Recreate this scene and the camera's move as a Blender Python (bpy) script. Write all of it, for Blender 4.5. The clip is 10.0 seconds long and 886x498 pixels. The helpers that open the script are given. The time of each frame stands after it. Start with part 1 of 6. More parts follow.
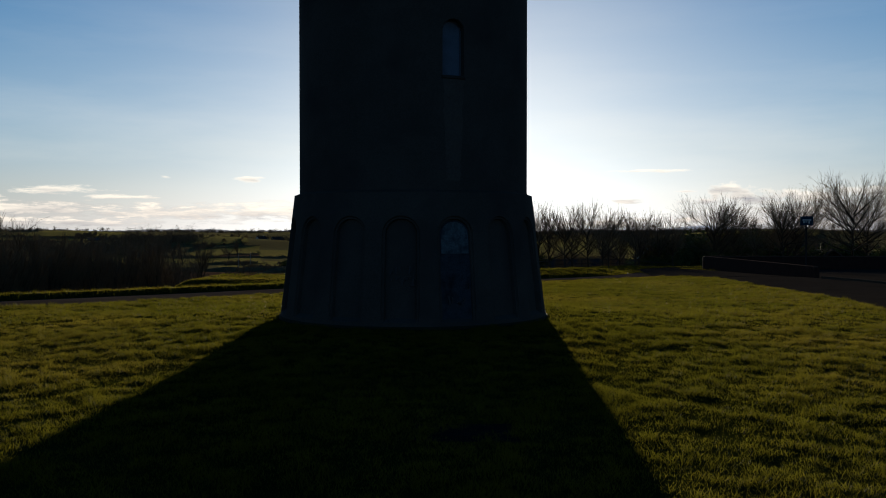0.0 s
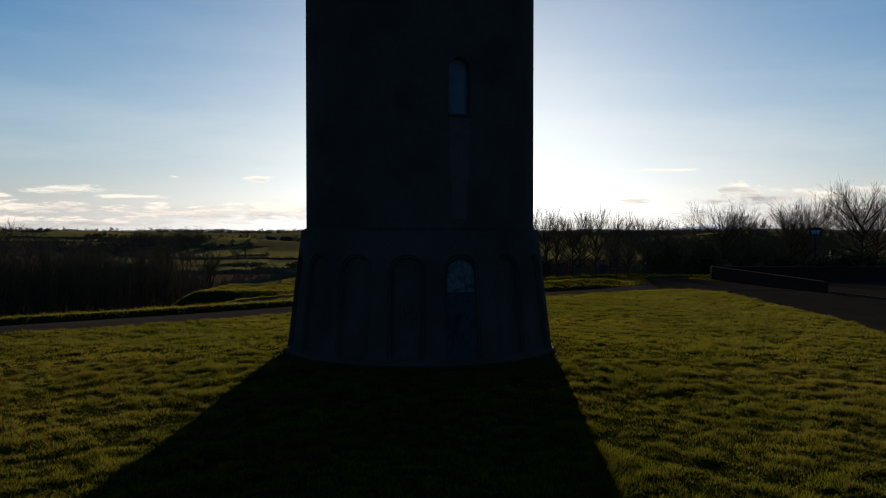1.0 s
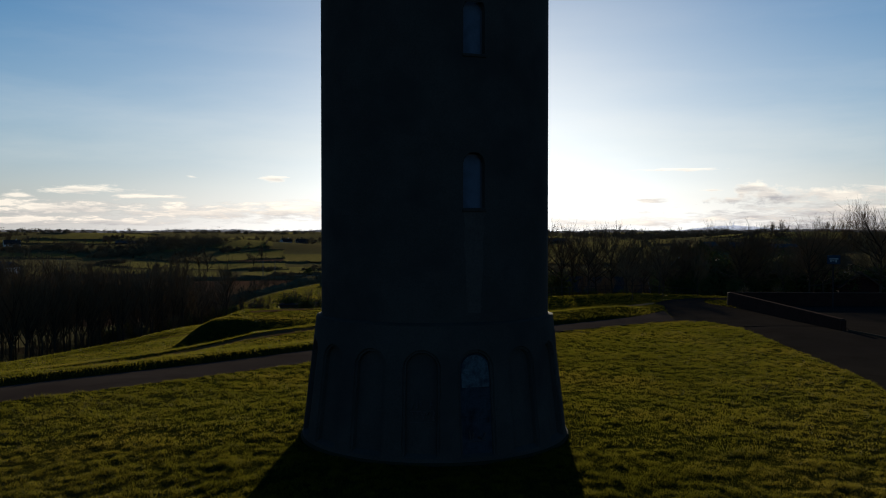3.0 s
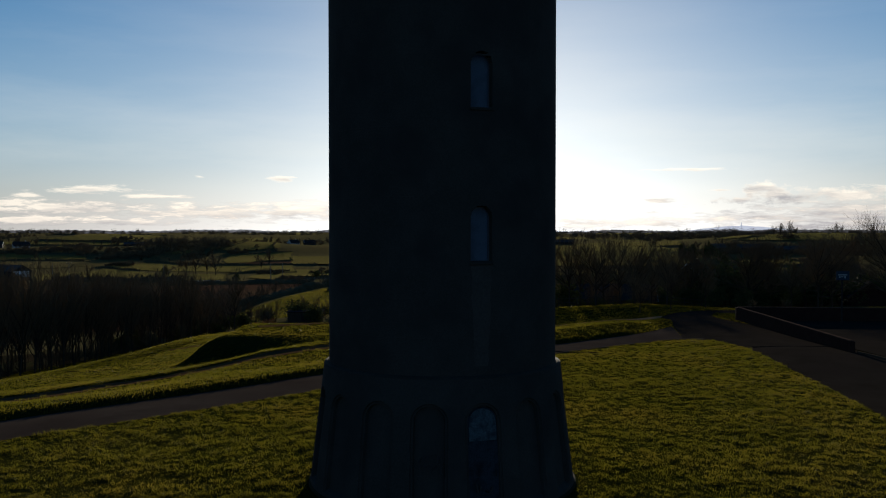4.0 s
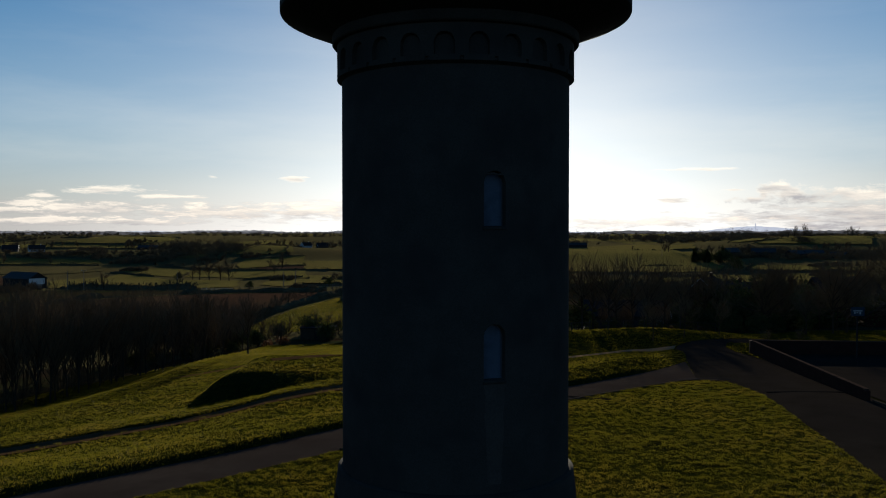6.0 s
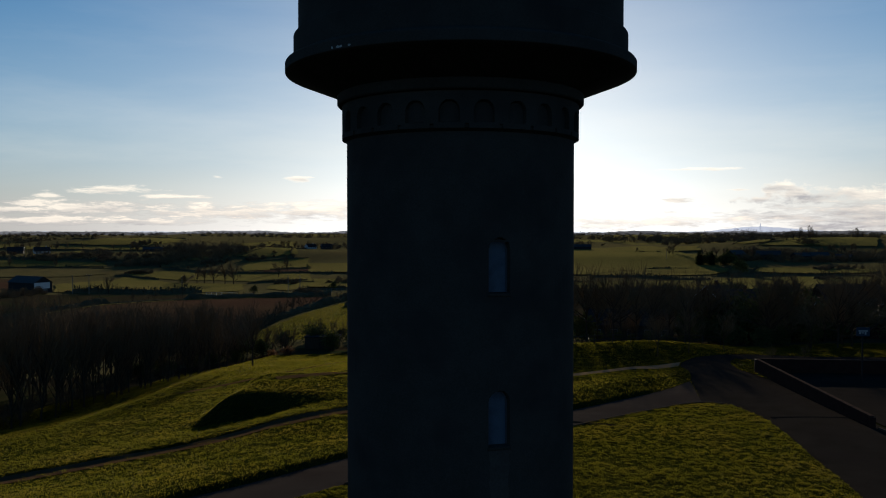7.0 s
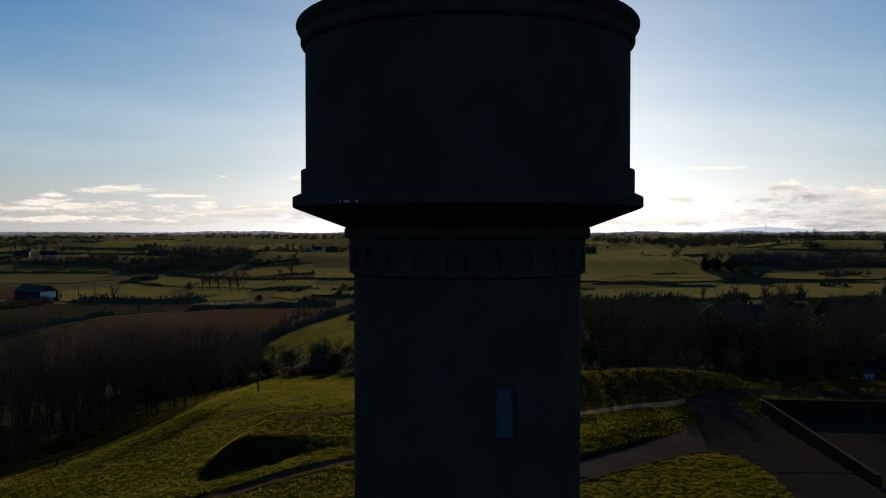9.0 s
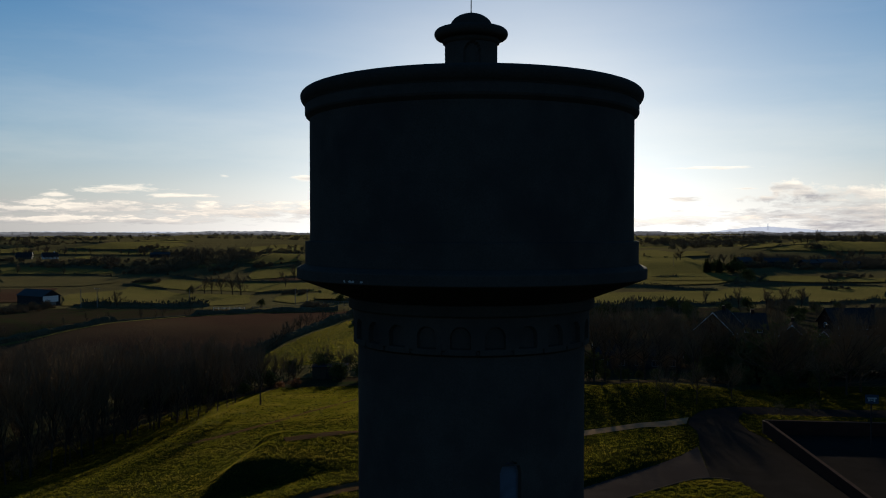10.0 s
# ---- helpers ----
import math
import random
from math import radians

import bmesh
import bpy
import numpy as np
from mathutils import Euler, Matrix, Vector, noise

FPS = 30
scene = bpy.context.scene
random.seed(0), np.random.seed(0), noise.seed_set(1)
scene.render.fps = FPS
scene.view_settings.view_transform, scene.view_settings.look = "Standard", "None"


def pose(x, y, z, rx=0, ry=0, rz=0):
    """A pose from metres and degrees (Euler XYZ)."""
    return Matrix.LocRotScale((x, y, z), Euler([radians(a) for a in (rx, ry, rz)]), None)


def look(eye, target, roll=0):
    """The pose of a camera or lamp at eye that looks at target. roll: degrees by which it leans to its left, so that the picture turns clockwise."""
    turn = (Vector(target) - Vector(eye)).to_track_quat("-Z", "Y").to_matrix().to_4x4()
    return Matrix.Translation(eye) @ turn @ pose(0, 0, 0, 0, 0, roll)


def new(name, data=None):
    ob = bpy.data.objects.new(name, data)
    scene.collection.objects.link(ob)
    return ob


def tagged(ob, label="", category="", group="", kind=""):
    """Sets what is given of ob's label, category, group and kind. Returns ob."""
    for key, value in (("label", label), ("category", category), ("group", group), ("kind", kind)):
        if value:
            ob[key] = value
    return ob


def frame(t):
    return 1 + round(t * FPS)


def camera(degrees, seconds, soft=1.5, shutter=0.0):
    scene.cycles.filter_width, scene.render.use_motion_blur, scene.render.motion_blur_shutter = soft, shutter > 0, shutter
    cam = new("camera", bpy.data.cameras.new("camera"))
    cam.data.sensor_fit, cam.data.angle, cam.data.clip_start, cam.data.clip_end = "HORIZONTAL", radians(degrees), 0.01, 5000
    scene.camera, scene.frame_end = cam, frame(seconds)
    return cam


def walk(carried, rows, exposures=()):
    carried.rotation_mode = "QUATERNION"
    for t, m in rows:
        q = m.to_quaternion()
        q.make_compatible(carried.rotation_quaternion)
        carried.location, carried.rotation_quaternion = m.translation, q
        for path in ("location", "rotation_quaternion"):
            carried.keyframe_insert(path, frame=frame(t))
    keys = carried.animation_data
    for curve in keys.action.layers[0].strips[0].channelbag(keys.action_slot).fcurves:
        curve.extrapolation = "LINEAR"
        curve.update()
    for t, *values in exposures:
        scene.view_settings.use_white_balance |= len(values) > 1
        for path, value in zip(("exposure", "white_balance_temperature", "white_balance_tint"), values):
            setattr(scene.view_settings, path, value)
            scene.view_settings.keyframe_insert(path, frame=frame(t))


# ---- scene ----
# camera: a drone that rises straight up in front of the tower
cam = camera(55.2, 10.0, 1.0)
ROWS = [  # seconds, x, height, yaw, pitch
    (0.0, -0.005, 2.764, 0.001, -1.136),
    (0.5, 0.026, 3.257, 0.280, -1.151),
    (1.0, 0.048, 3.804, 0.549, -1.163),
    (1.5, 0.062, 4.393, 0.814, -1.173),
    (2.0, 0.071, 5.016, 1.076, -1.179),
    (2.5, 0.075, 5.669, 1.337, -1.184),
    (4.0, 0.072, 7.778, 2.095, -1.190),
    (4.5, 0.068, 8.532, 2.330, -1.190),
    (5.0, 0.063, 9.314, 2.550, -1.190),
    (5.5, 0.057, 10.127, 2.752, -1.191),
    (7.0, 0.036, 12.766, 3.223, -1.197),
    (7.5, 0.026, 13.715, 3.331, -1.202),
    (8.0, 0.012, 14.697, 3.418, -1.210),
    (8.5, -0.005, 15.708, 3.486, -1.219),
    (9.0, -0.027, 16.740, 3.544, -1.232),
    (9.5, -0.056, 17.786, 3.601, -1.248),
    (10.0, -0.093, 18.832, 3.669, -1.268),
]
EXPOSURE, KELVIN, TINT = 0.7, 5400, 10
walk(cam, [(t, pose(x, 0.0, z, 90 + pitch, 0.0, yaw)) for t, x, z, yaw, pitch in ROWS], [(0.0, EXPOSURE, KELVIN, TINT), (10.0, EXPOSURE, KELVIN, TINT)])

# world: low winter sun behind the tower, clear sky with thin cloud along the horizon
SUN_AZ, SUN_EL = 1.7, 7.8
world = bpy.data.worlds.new("sky")
scene.world = world
world.use_nodes = True
wn, wl = world.node_tree.nodes, world.node_tree.links
wn.clear()
w_out = wn.new("ShaderNodeOutputWorld")
w_bg = wn.new("ShaderNodeBackground")
w_sky = wn.new("ShaderNodeTexSky")
w_sky.sky_type = "NISHITA"
w_sky.sun_disc = False
w_sky.sun_elevation = radians(SUN_EL)
w_sky.sun_rotation = radians(SUN_AZ)
w_sky.altitude = 60
w_sky.air_density, w_sky.dust_density, w_sky.ozone_density = 1.0, 0.5, 3.0
w_co = wn.new("ShaderNodeTexCoord")
w_sep = wn.new("ShaderNodeSeparateXYZ")
wl.new(w_co.outputs["Generated"], w_sep.inputs[0])


def w_math(op, a, b=None, clamp=False):
    n = wn.new("ShaderNodeMath")
    n.operation, n.use_clamp = op, clamp
    for i, v in enumerate((a, b)):
        if v is None:
            continue
        if isinstance(v, (int, float)):
            n.inputs[i].default_value = v
        else:
            wl.new(v, n.inputs[i])
    return n.outputs[0]


def w_noise(scale, detail, rough, offset):
    mp = wn.new("ShaderNodeMapping")
    mp.inputs["Scale"].default_value = scale
    mp.inputs["Location"].default_value = offset
    wl.new(w_co.outputs["Generated"], mp.inputs[0])
    nz = wn.new("ShaderNodeTexNoise")
    nz.inputs["Scale"].default_value, nz.inputs["Detail"].default_value, nz.inputs["Roughness"].default_value = 1.0, detail, rough
    wl.new(mp.outputs[0], nz.inputs[0])
    return nz.outputs["Fac"]


def w_ramp(fac, *stops):
    r = wn.new("ShaderNodeValToRGB")
    els = r.color_ramp.elements
    els[0].position, els[0].color = stops[0][0], (stops[0][1],) * 3 + (1,)
    els[1].position, els[1].color = stops[-1][0], (stops[-1][1],) * 3 + (1,)
    for p, v in stops[1:-1]:
        els.new(p).color = (v, v, v, 1)
    wl.new(fac, r.inputs[0])
    return r.outputs[0]


w_el = w_sep.outputs["Z"]
w_haze = wn.new("ShaderNodeHueSaturation")
# thin haze evens out the glare round the sun
w_gain = wn.new("ShaderNodeVectorMath")
w_gain.operation = "SCALE"
w_gain.inputs["Scale"].default_value = 1.2
wl.new(w_sky.outputs[0], w_gain.inputs[0])
w_soft = wn.new("ShaderNodeVectorMath")
w_soft.operation = "MULTIPLY_ADD"
w_soft.inputs[1].default_value = (0.041,) * 3
w_soft.inputs[2].default_value = (1.0,) * 3
wl.new(w_gain.outputs[0], w_soft.inputs[0])
w_even_sky = wn.new("ShaderNodeVectorMath")
w_even_sky.operation = "DIVIDE"
wl.new(w_gain.outputs[0], w_even_sky.inputs[0])
wl.new(w_soft.outputs[0], w_even_sky.inputs[1])
wl.new(w_even_sky.outputs[0], w_haze.inputs["Color"])
wl.new(w_ramp(w_el, (0.0, 0.30), (0.05, 0.58), (0.10, 0.86), (0.24, 1.24)), w_haze.inputs["Saturation"])
wl.new(w_ramp(w_el, (0.0, 0.93), (0.05, 1.06), (0.12, 1.05), (0.25, 0.96), (0.4, 0.93)), w_haze.inputs["Value"])
w_warm = wn.new("ShaderNodeMix")
w_warm.data_type, w_warm.blend_type = "RGBA", "MULTIPLY"
w_warm.inputs["B"].default_value = (1.08, 1.0, 0.90, 1)
wl.new(w_ramp(w_el, (0.0, 1.0), (0.03, 0.75), (0.075, 0.0)), w_warm.inputs["Factor"])
wl.new(w_haze.outputs[0], w_warm.inputs["A"])
w_clear = w_warm.outputs["Result"]
# clouds low over the horizon: azimuth, height, half width and half height in radians, lit share
w_az = w_math("ARCTAN2", w_sep.outputs["X"], w_sep.outputs["Y"])
w_fray = w_noise((27.0, 27.0, 165.0), 9, 0.68, (3.1, 0.7, 0.3))
w_mass = w_noise((16.0, 16.0, 110.0), 8, 0.62, (5.0, 2.0, 0.1))
CLOUDS = (
    (-0.428, 0.0455, 0.052, 0.0062, 1.0), (-0.363, 0.0390, 0.040, 0.0034, 0.9), (-0.316, 0.0620, 0.009, 0.0026, 0.9),
    (-0.225, 0.0600, 0.019, 0.0042, 0.9), (-0.492, 0.0380, 0.018, 0.0032, 0.8), (-0.470, 0.0250, 0.170, 0.0110, 0.78),
    (-0.300, 0.0230, 0.110, 0.0120, 0.76), (-0.210, 0.0240, 0.075, 0.0140, 0.62), (-0.560, 0.0120, 0.340, 0.0060, 0.74),
    (0.480, 0.0120, 0.270, 0.0260, 0.24), (0.160, 0.0100, 0.150, 0.0090, 0.55), (0.335, 0.0400, 0.044, 0.0130, 0.30), (0.326, 0.0480, 0.020, 0.0090, 0.66), (0.298, 0.0350, 0.027, 0.0052, 0.4),
    (0.405, 0.0390, 0.058, 0.0078, 0.66), (0.470, 0.0430, 0.050, 0.0080, 0.7), (0.215, 0.0350, 0.018, 0.0040, 0.3), (0.279, 0.0460, 0.015, 0.0020, 0.3), (0.250, 0.0700, 0.060, 0.0022, 0.8),
)
w_patch = w_math("MULTIPLY", w_math("SUBTRACT", w_fray, 0.48), 3.4)
w_billow = w_math("MULTIPLY", w_math("SUBTRACT", w_noise((60.0, 60.0, 105.0), 9, 0.6, (1.3, 2.2, 0.6)), 0.48), 2.8)
cover, shade = None, None
for c_az, c_el, c_w, c_h, c_lit in CLOUDS:
    across = w_math("MULTIPLY", w_math("SUBTRACT", w_az, c_az), 1.0 / c_w)
    upward = w_math("MULTIPLY", w_math("SUBTRACT", w_el, c_el), 1.0 / c_h)
    reach = w_math("SQRT", w_math("ADD", w_math("MULTIPLY", across, across), w_math("MULTIPLY", upward, upward)))
    here = w_ramp(w_math("ADD", reach, w_billow if 0.29 < c_az < 0.46 else w_patch), (0.35, 1.0), (1.05, 0.0))
    lit = w_math("ADD", w_math("MULTIPLY", upward, 0.38), w_math("ADD", w_math("MULTIPLY", w_math("SUBTRACT", w_mass, 0.5), 2.2), c_lit), True)
    if cover is None:
        cover, shade = here, lit
    else:
        blend = wn.new("ShaderNodeMix")
        wl.new(here, blend.inputs["Factor"])
        wl.new(shade, blend.inputs["A"])
        wl.new(lit, blend.inputs["B"])
        cover, shade = w_math("MAXIMUM", cover, here), blend.outputs["Result"]
# thin high streaks
veil = w_ramp(w_noise((2.2, 2.2, 13.0), 7, 0.6, (0.0, 4.0, 1.0)), (0.45, 0.0), (0.9, 0.4))
high = w_ramp(w_el, (0.02, 0.0), (0.08, 1.0), (0.17, 0.6), (0.34, 0.0))
cover = w_math("MAXIMUM", cover, w_math("MULTIPLY", veil, high), True)
w_lit = wn.new("ShaderNodeMix")
w_lit.data_type = "RGBA"
w_lit.inputs["A"].default_value = (0.62, 0.585, 0.57, 1)
w_lit.inputs["B"].default_value = (1.52, 1.33, 1.07, 1)
wl.new(shade, w_lit.inputs["Factor"])
w_cloud = wn.new("ShaderNodeMix")
w_cloud.data_type, w_cloud.blend_type = "RGBA", "MULTIPLY"
w_cloud.inputs["Factor"].default_value = 1.0
w_even = wn.new("ShaderNodeMix")
w_even.data_type = "RGBA"
w_even.inputs["Factor"].default_value = 0.6
w_even.inputs["B"].default_value = (9.2, 8.7, 8.1, 1)
wl.new(w_clear, w_even.inputs["A"])
wl.new(w_even.outputs["Result"], w_cloud.inputs["A"])
wl.new(w_lit.outputs["Result"], w_cloud.inputs["B"])
w_mix = wn.new("ShaderNodeMix")
w_mix.data_type = "RGBA"
wl.new(cover, w_mix.inputs["Factor"])
wl.new(w_clear, w_mix.inputs["A"])
wl.new(w_cloud.outputs["Result"], w_mix.inputs["B"])
wl.new(w_mix.outputs["Result"], w_bg.inputs["Color"])
w_bg.inputs["Strength"].default_value = 0.0545
wl.new(w_bg.outputs[0], w_out.inputs[0])

sun_data = bpy.data.lights.new("sun", "SUN")
sun_data.energy, sun_data.angle, sun_data.color = 5.0, radians(0.6), (1.0, 0.80, 0.50)
sun = new("sun", sun_data)
az, el = radians(SUN_AZ), radians(SUN_EL)
sun.matrix_world = look((0, 0, 60), (-math.sin(az) * math.cos(el) * 10, -math.cos(az) * math.cos(el) * 10, 60 - math.sin(el) * 10))
# ---- materials ----
def material(name, low, high, rough=0.85, scale=3.0, fine=40.0, bump=0.3, metal=0.0, translucent=0.0, spread=0.0, distance=0.01, third=None, third_scale=0.4, gloss=0.3, sheen=None):
    """A surface with two scales of variation: broad patches between two colours, fine grain and relief."""
    m = bpy.data.materials.new(name)
    m.use_nodes = True
    n, k = m.node_tree.nodes, m.node_tree.links
    bsdf = n["Principled BSDF"]
    co = n.new("ShaderNodeTexCoord")
    broad, grain = n.new("ShaderNodeTexNoise"), n.new("ShaderNodeTexNoise")
    for t, s, d in ((broad, scale, 5), (grain, fine, 4)):
        t.inputs["Scale"].default_value, t.inputs["Detail"].default_value = s, d
        t.inputs["Roughness"].default_value = 0.65
        k.new(co.outputs["Object"], t.inputs["Vector"])
    mixed = n.new("ShaderNodeMath")
    mixed.operation = "MULTIPLY_ADD"
    k.new(grain.outputs["Fac"], mixed.inputs[0])
    mixed.inputs[1].default_value = 0.55
    half = n.new("ShaderNodeMath")
    half.operation = "MULTIPLY"
    k.new(broad.outputs["Fac"], half.inputs[0])
    half.inputs[1].default_value = 0.55
    k.new(half.outputs[0], mixed.inputs[2])
    last = mixed.outputs[0]
    if spread:
        info = n.new("ShaderNodeObjectInfo")
        add = n.new("ShaderNodeMath")
        add.operation = "MULTIPLY_ADD"
        k.new(info.outputs["Random"], add.inputs[0])
        add.inputs[1].default_value = spread
        k.new(last, add.inputs[2])
        last = add.outputs[0]
    ramp = n.new("ShaderNodeValToRGB")
    ramp.color_ramp.elements[0].position, ramp.color_ramp.elements[0].color = 0.36, (*low, 1)
    ramp.color_ramp.elements[1].position, ramp.color_ramp.elements[1].color = 0.74, (*high, 1)
    k.new(last, ramp.inputs[0])
    colour = ramp.outputs[0]
    if third:
        wide = n.new("ShaderNodeTexNoise")
        wide.inputs["Scale"].default_value, wide.inputs["Detail"].default_value = third_scale, 6
        k.new(co.outputs["Object"], wide.inputs["Vector"])
        cut = n.new("ShaderNodeValToRGB")
        cut.color_ramp.elements[0].position, cut.color_ramp.elements[1].position = 0.48, 0.68
        k.new(wide.outputs["Fac"], cut.inputs[0])
        mx = n.new("ShaderNodeMix")
        mx.data_type = "RGBA"
        k.new(cut.outputs[0], mx.inputs["Factor"])
        k.new(colour, mx.inputs["A"])
        mx.inputs["B"].default_value = (*third, 1)
        colour = mx.outputs["Result"]
    k.new(colour, bsdf.inputs["Base Color"])
    bsdf.inputs["Roughness"].default_value, bsdf.inputs["Metallic"].default_value = rough, metal
    bsdf.inputs["Specular IOR Level"].default_value = gloss
    if sheen:
        bsdf.inputs["Sheen Weight"].default_value, bsdf.inputs["Sheen Roughness"].default_value = sheen[0], sheen[1]
        bsdf.inputs["Sheen Tint"].default_value = (*sheen[2], 1)
    if bump:
        bp = n.new("ShaderNodeBump")
        bp.inputs["Strength"].default_value, bp.inputs["Distance"].default_value = bump, distance
        k.new(mixed.outputs[0], bp.inputs["Height"])
        k.new(bp.outputs[0], bsdf.inputs["Normal"])
    if translucent:
        tr = n.new("ShaderNodeBsdfTranslucent")
        k.new(colour, tr.inputs["Color"])
        ms = n.new("ShaderNodeMixShader")
        ms.inputs[0].default_value = translucent
        k.new(bsdf.outputs[0], ms.inputs[1])
        k.new(tr.outputs[0], ms.inputs[2])
        k.new(ms.outputs[0], n["Material Output"].inputs["Surface"])
    return m


GRASS = material("lawn_turf", (0.007, 0.009, 0.0015), (0.018, 0.020, 0.004), 0.95, 0.35, 9.0, 0.9, distance=0.05, third=(0.022, 0.020, 0.005), third_scale=0.12, gloss=0.0)
BLADE = material("grass_blade", (0.0345, 0.0345, 0.0026), (0.093, 0.0825, 0.0058), 0.55, 0.5, 25.0, 0.0, translucent=0.66, third=(0.098, 0.079, 0.008), third_scale=0.15, gloss=0.012)
PASTURE = material("pasture", (0.038, 0.038, 0.011), (0.086, 0.074, 0.023), 0.95, 0.02, 1.1, 1.0, distance=1.0, third=(0.062, 0.05, 0.018), third_scale=0.01, gloss=0.0, sheen=(0.095, 0.5, (0.55, 0.46, 0.14)))
DULL = material("rough_pasture", (0.040, 0.036, 0.017), (0.078, 0.065, 0.030), 0.95, 0.02, 1.1, 1.0, distance=0.8, third=(0.050, 0.040, 0.020), third_scale=0.012, gloss=0.0, sheen=(0.06, 0.5, (0.36, 0.30, 0.11)))
PLOUGH = material("ploughed_soil", (0.027, 0.015, 0.010), (0.050, 0.028, 0.0185), 0.95, 0.04, 0.9, 1.0, distance=0.6, third=(0.055, 0.037, 0.02), third_scale=0.015, gloss=0.0, sheen=(0.03, 0.5, (0.30, 0.19, 0.12)))
LITTER = material("leaf_litter", (0.018, 0.0145, 0.0085), (0.040, 0.030, 0.018), 0.95, 0.4, 6.0, 0.8, distance=0.05, third=(0.022, 0.026, 0.01), third_scale=0.1, gloss=0.0)
ASPHALT = material("asphalt", (0.026, 0.020, 0.016), (0.050, 0.040, 0.033), 0.9, 0.5, 60.0, 0.5, distance=0.006, third=(0.03, 0.023, 0.019), third_scale=0.25, gloss=0.0)
BLADE.node_tree.nodes["Principled BSDF"].inputs["Specular Tint"].default_value = (1.0, 0.88, 0.5, 1)
TARMAC = material("fresh_tarmac", (0.0125, 0.0105, 0.0085), (0.026, 0.0215, 0.0175), 0.9, 0.5, 60.0, 0.5, distance=0.006, third=(0.019, 0.0155, 0.013), third_scale=0.25, gloss=0.0)
GRAVEL = material("worn_path", (0.12, 0.08, 0.042), (0.21, 0.142, 0.078), 0.9, 0.8, 30.0, 0.5, distance=0.01, gloss=0.0)
EARTH = material("trodden_earth", (0.042, 0.024, 0.012), (0.084, 0.049, 0.025), 0.95, 0.8, 20.0, 0.6, distance=0.02, gloss=0.0)
KERB = material("kerb_concrete", (0.034, 0.026, 0.018), (0.066, 0.051, 0.036), 0.9, 2.0, 50.0, 0.4, spread=0.12, gloss=0.0)
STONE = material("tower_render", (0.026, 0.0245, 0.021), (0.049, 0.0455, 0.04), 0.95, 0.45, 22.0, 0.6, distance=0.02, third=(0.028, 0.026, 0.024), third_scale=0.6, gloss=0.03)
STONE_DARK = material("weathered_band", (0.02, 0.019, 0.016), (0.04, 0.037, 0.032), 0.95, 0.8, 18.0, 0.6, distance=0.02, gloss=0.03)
FOOT_DARK = material("dark_foot", (0.010, 0.011, 0.007), (0.022, 0.023, 0.014), 0.95, 0.9, 18.0, 0.6, distance=0.02, gloss=0.02)
STAIN = material("lime_stain", (0.036, 0.032, 0.028), (0.066, 0.059, 0.052), 0.95, 1.2, 16.0, 0.5, distance=0.01, third=(0.05, 0.043, 0.036), third_scale=1.5, gloss=0.02)
LICHEN = material("roof_deck", (0.05, 0.055, 0.04), (0.10, 0.10, 0.075), 0.95, 0.8, 14.0, 0.4, gloss=0.0)
PANEL = material("painted_board", (0.045, 0.06, 0.085), (0.075, 0.098, 0.135), 0.5, 1.4, 30.0, 0.2, third=(0.035, 0.048, 0.07), third_scale=2.0, gloss=0.12)
DOOR = material("steel_door", (0.012, 0.015, 0.019), (0.036, 0.044, 0.054), 0.7, 3.2, 24.0, 0.2, third=(0.011, 0.012, 0.015), third_scale=2.6, gloss=0.02)
SCRATCHED = material("scratched_paint", (0.022, 0.03, 0.036), (0.085, 0.105, 0.115), 0.7, 5.0, 18.0, 0.2, third=(0.02, 0.026, 0.032), third_scale=4.0, gloss=0.02)
FRAME = material("window_frame", (0.03, 0.034, 0.04), (0.055, 0.06, 0.07), 0.6, 2.0, 40.0, 0.1)
SPRAY = material("sprayed_paint", (0.004, 0.004, 0.005), (0.012, 0.012, 0.014), 0.5, 4.0, 60.0, 0.0)
PALE = material("bare_render_chip", (0.24, 0.23, 0.21), (0.4, 0.385, 0.36), 0.9, 4.0, 60.0, 0.3)
IRON = material("galvanised_steel", (0.012, 0.012, 0.012), (0.026, 0.026, 0.027), 0.9, 3.0, 60.0, 0.1, gloss=0.0)
BRICK = material("red_brick", (0.014, 0.0075, 0.006), (0.032, 0.017, 0.013), 0.9, 1.5, 30.0, 0.4, spread=0.15, gloss=0.02)
COPING = material("coping_stone", (0.034, 0.022, 0.016), (0.062, 0.042, 0.031), 0.9, 2.0, 40.0, 0.4, spread=0.15, gloss=0.0)
BARK = material("bark", (0.020, 0.016, 0.0115), (0.048, 0.038, 0.027), 0.95, 2.0, 30.0, 0.5, spread=0.1, gloss=0.0)
TWIG = material("winter_twig", (0.060, 0.043, 0.025), (0.125, 0.088, 0.050), 0.9, 0.7, 14.0, 0.0, spread=0.15, gloss=0.0)
LEAF = material("evergreen_leaf", (0.022, 0.027, 0.010), (0.055, 0.062, 0.021), 0.8, 0.6, 14.0, 0.0, spread=0.1, translucent=0.05, gloss=0.0)
DRYLEAF = material("russet_leaf", (0.045, 0.019, 0.006), (0.085, 0.038, 0.013), 0.8, 0.6, 14.0, 0.0, spread=0.1, translucent=0.3)
HEDGE = material("winter_hedge", (0.036, 0.033, 0.020), (0.085, 0.072, 0.042), 0.95, 0.15, 1.6, 1.0, distance=0.4, gloss=0.0)
TILE = material("dark_roof_tile", (0.016, 0.015, 0.0145), (0.034, 0.031, 0.03), 0.9, 0.8, 12.0, 0.5, spread=0.1, gloss=0.0)
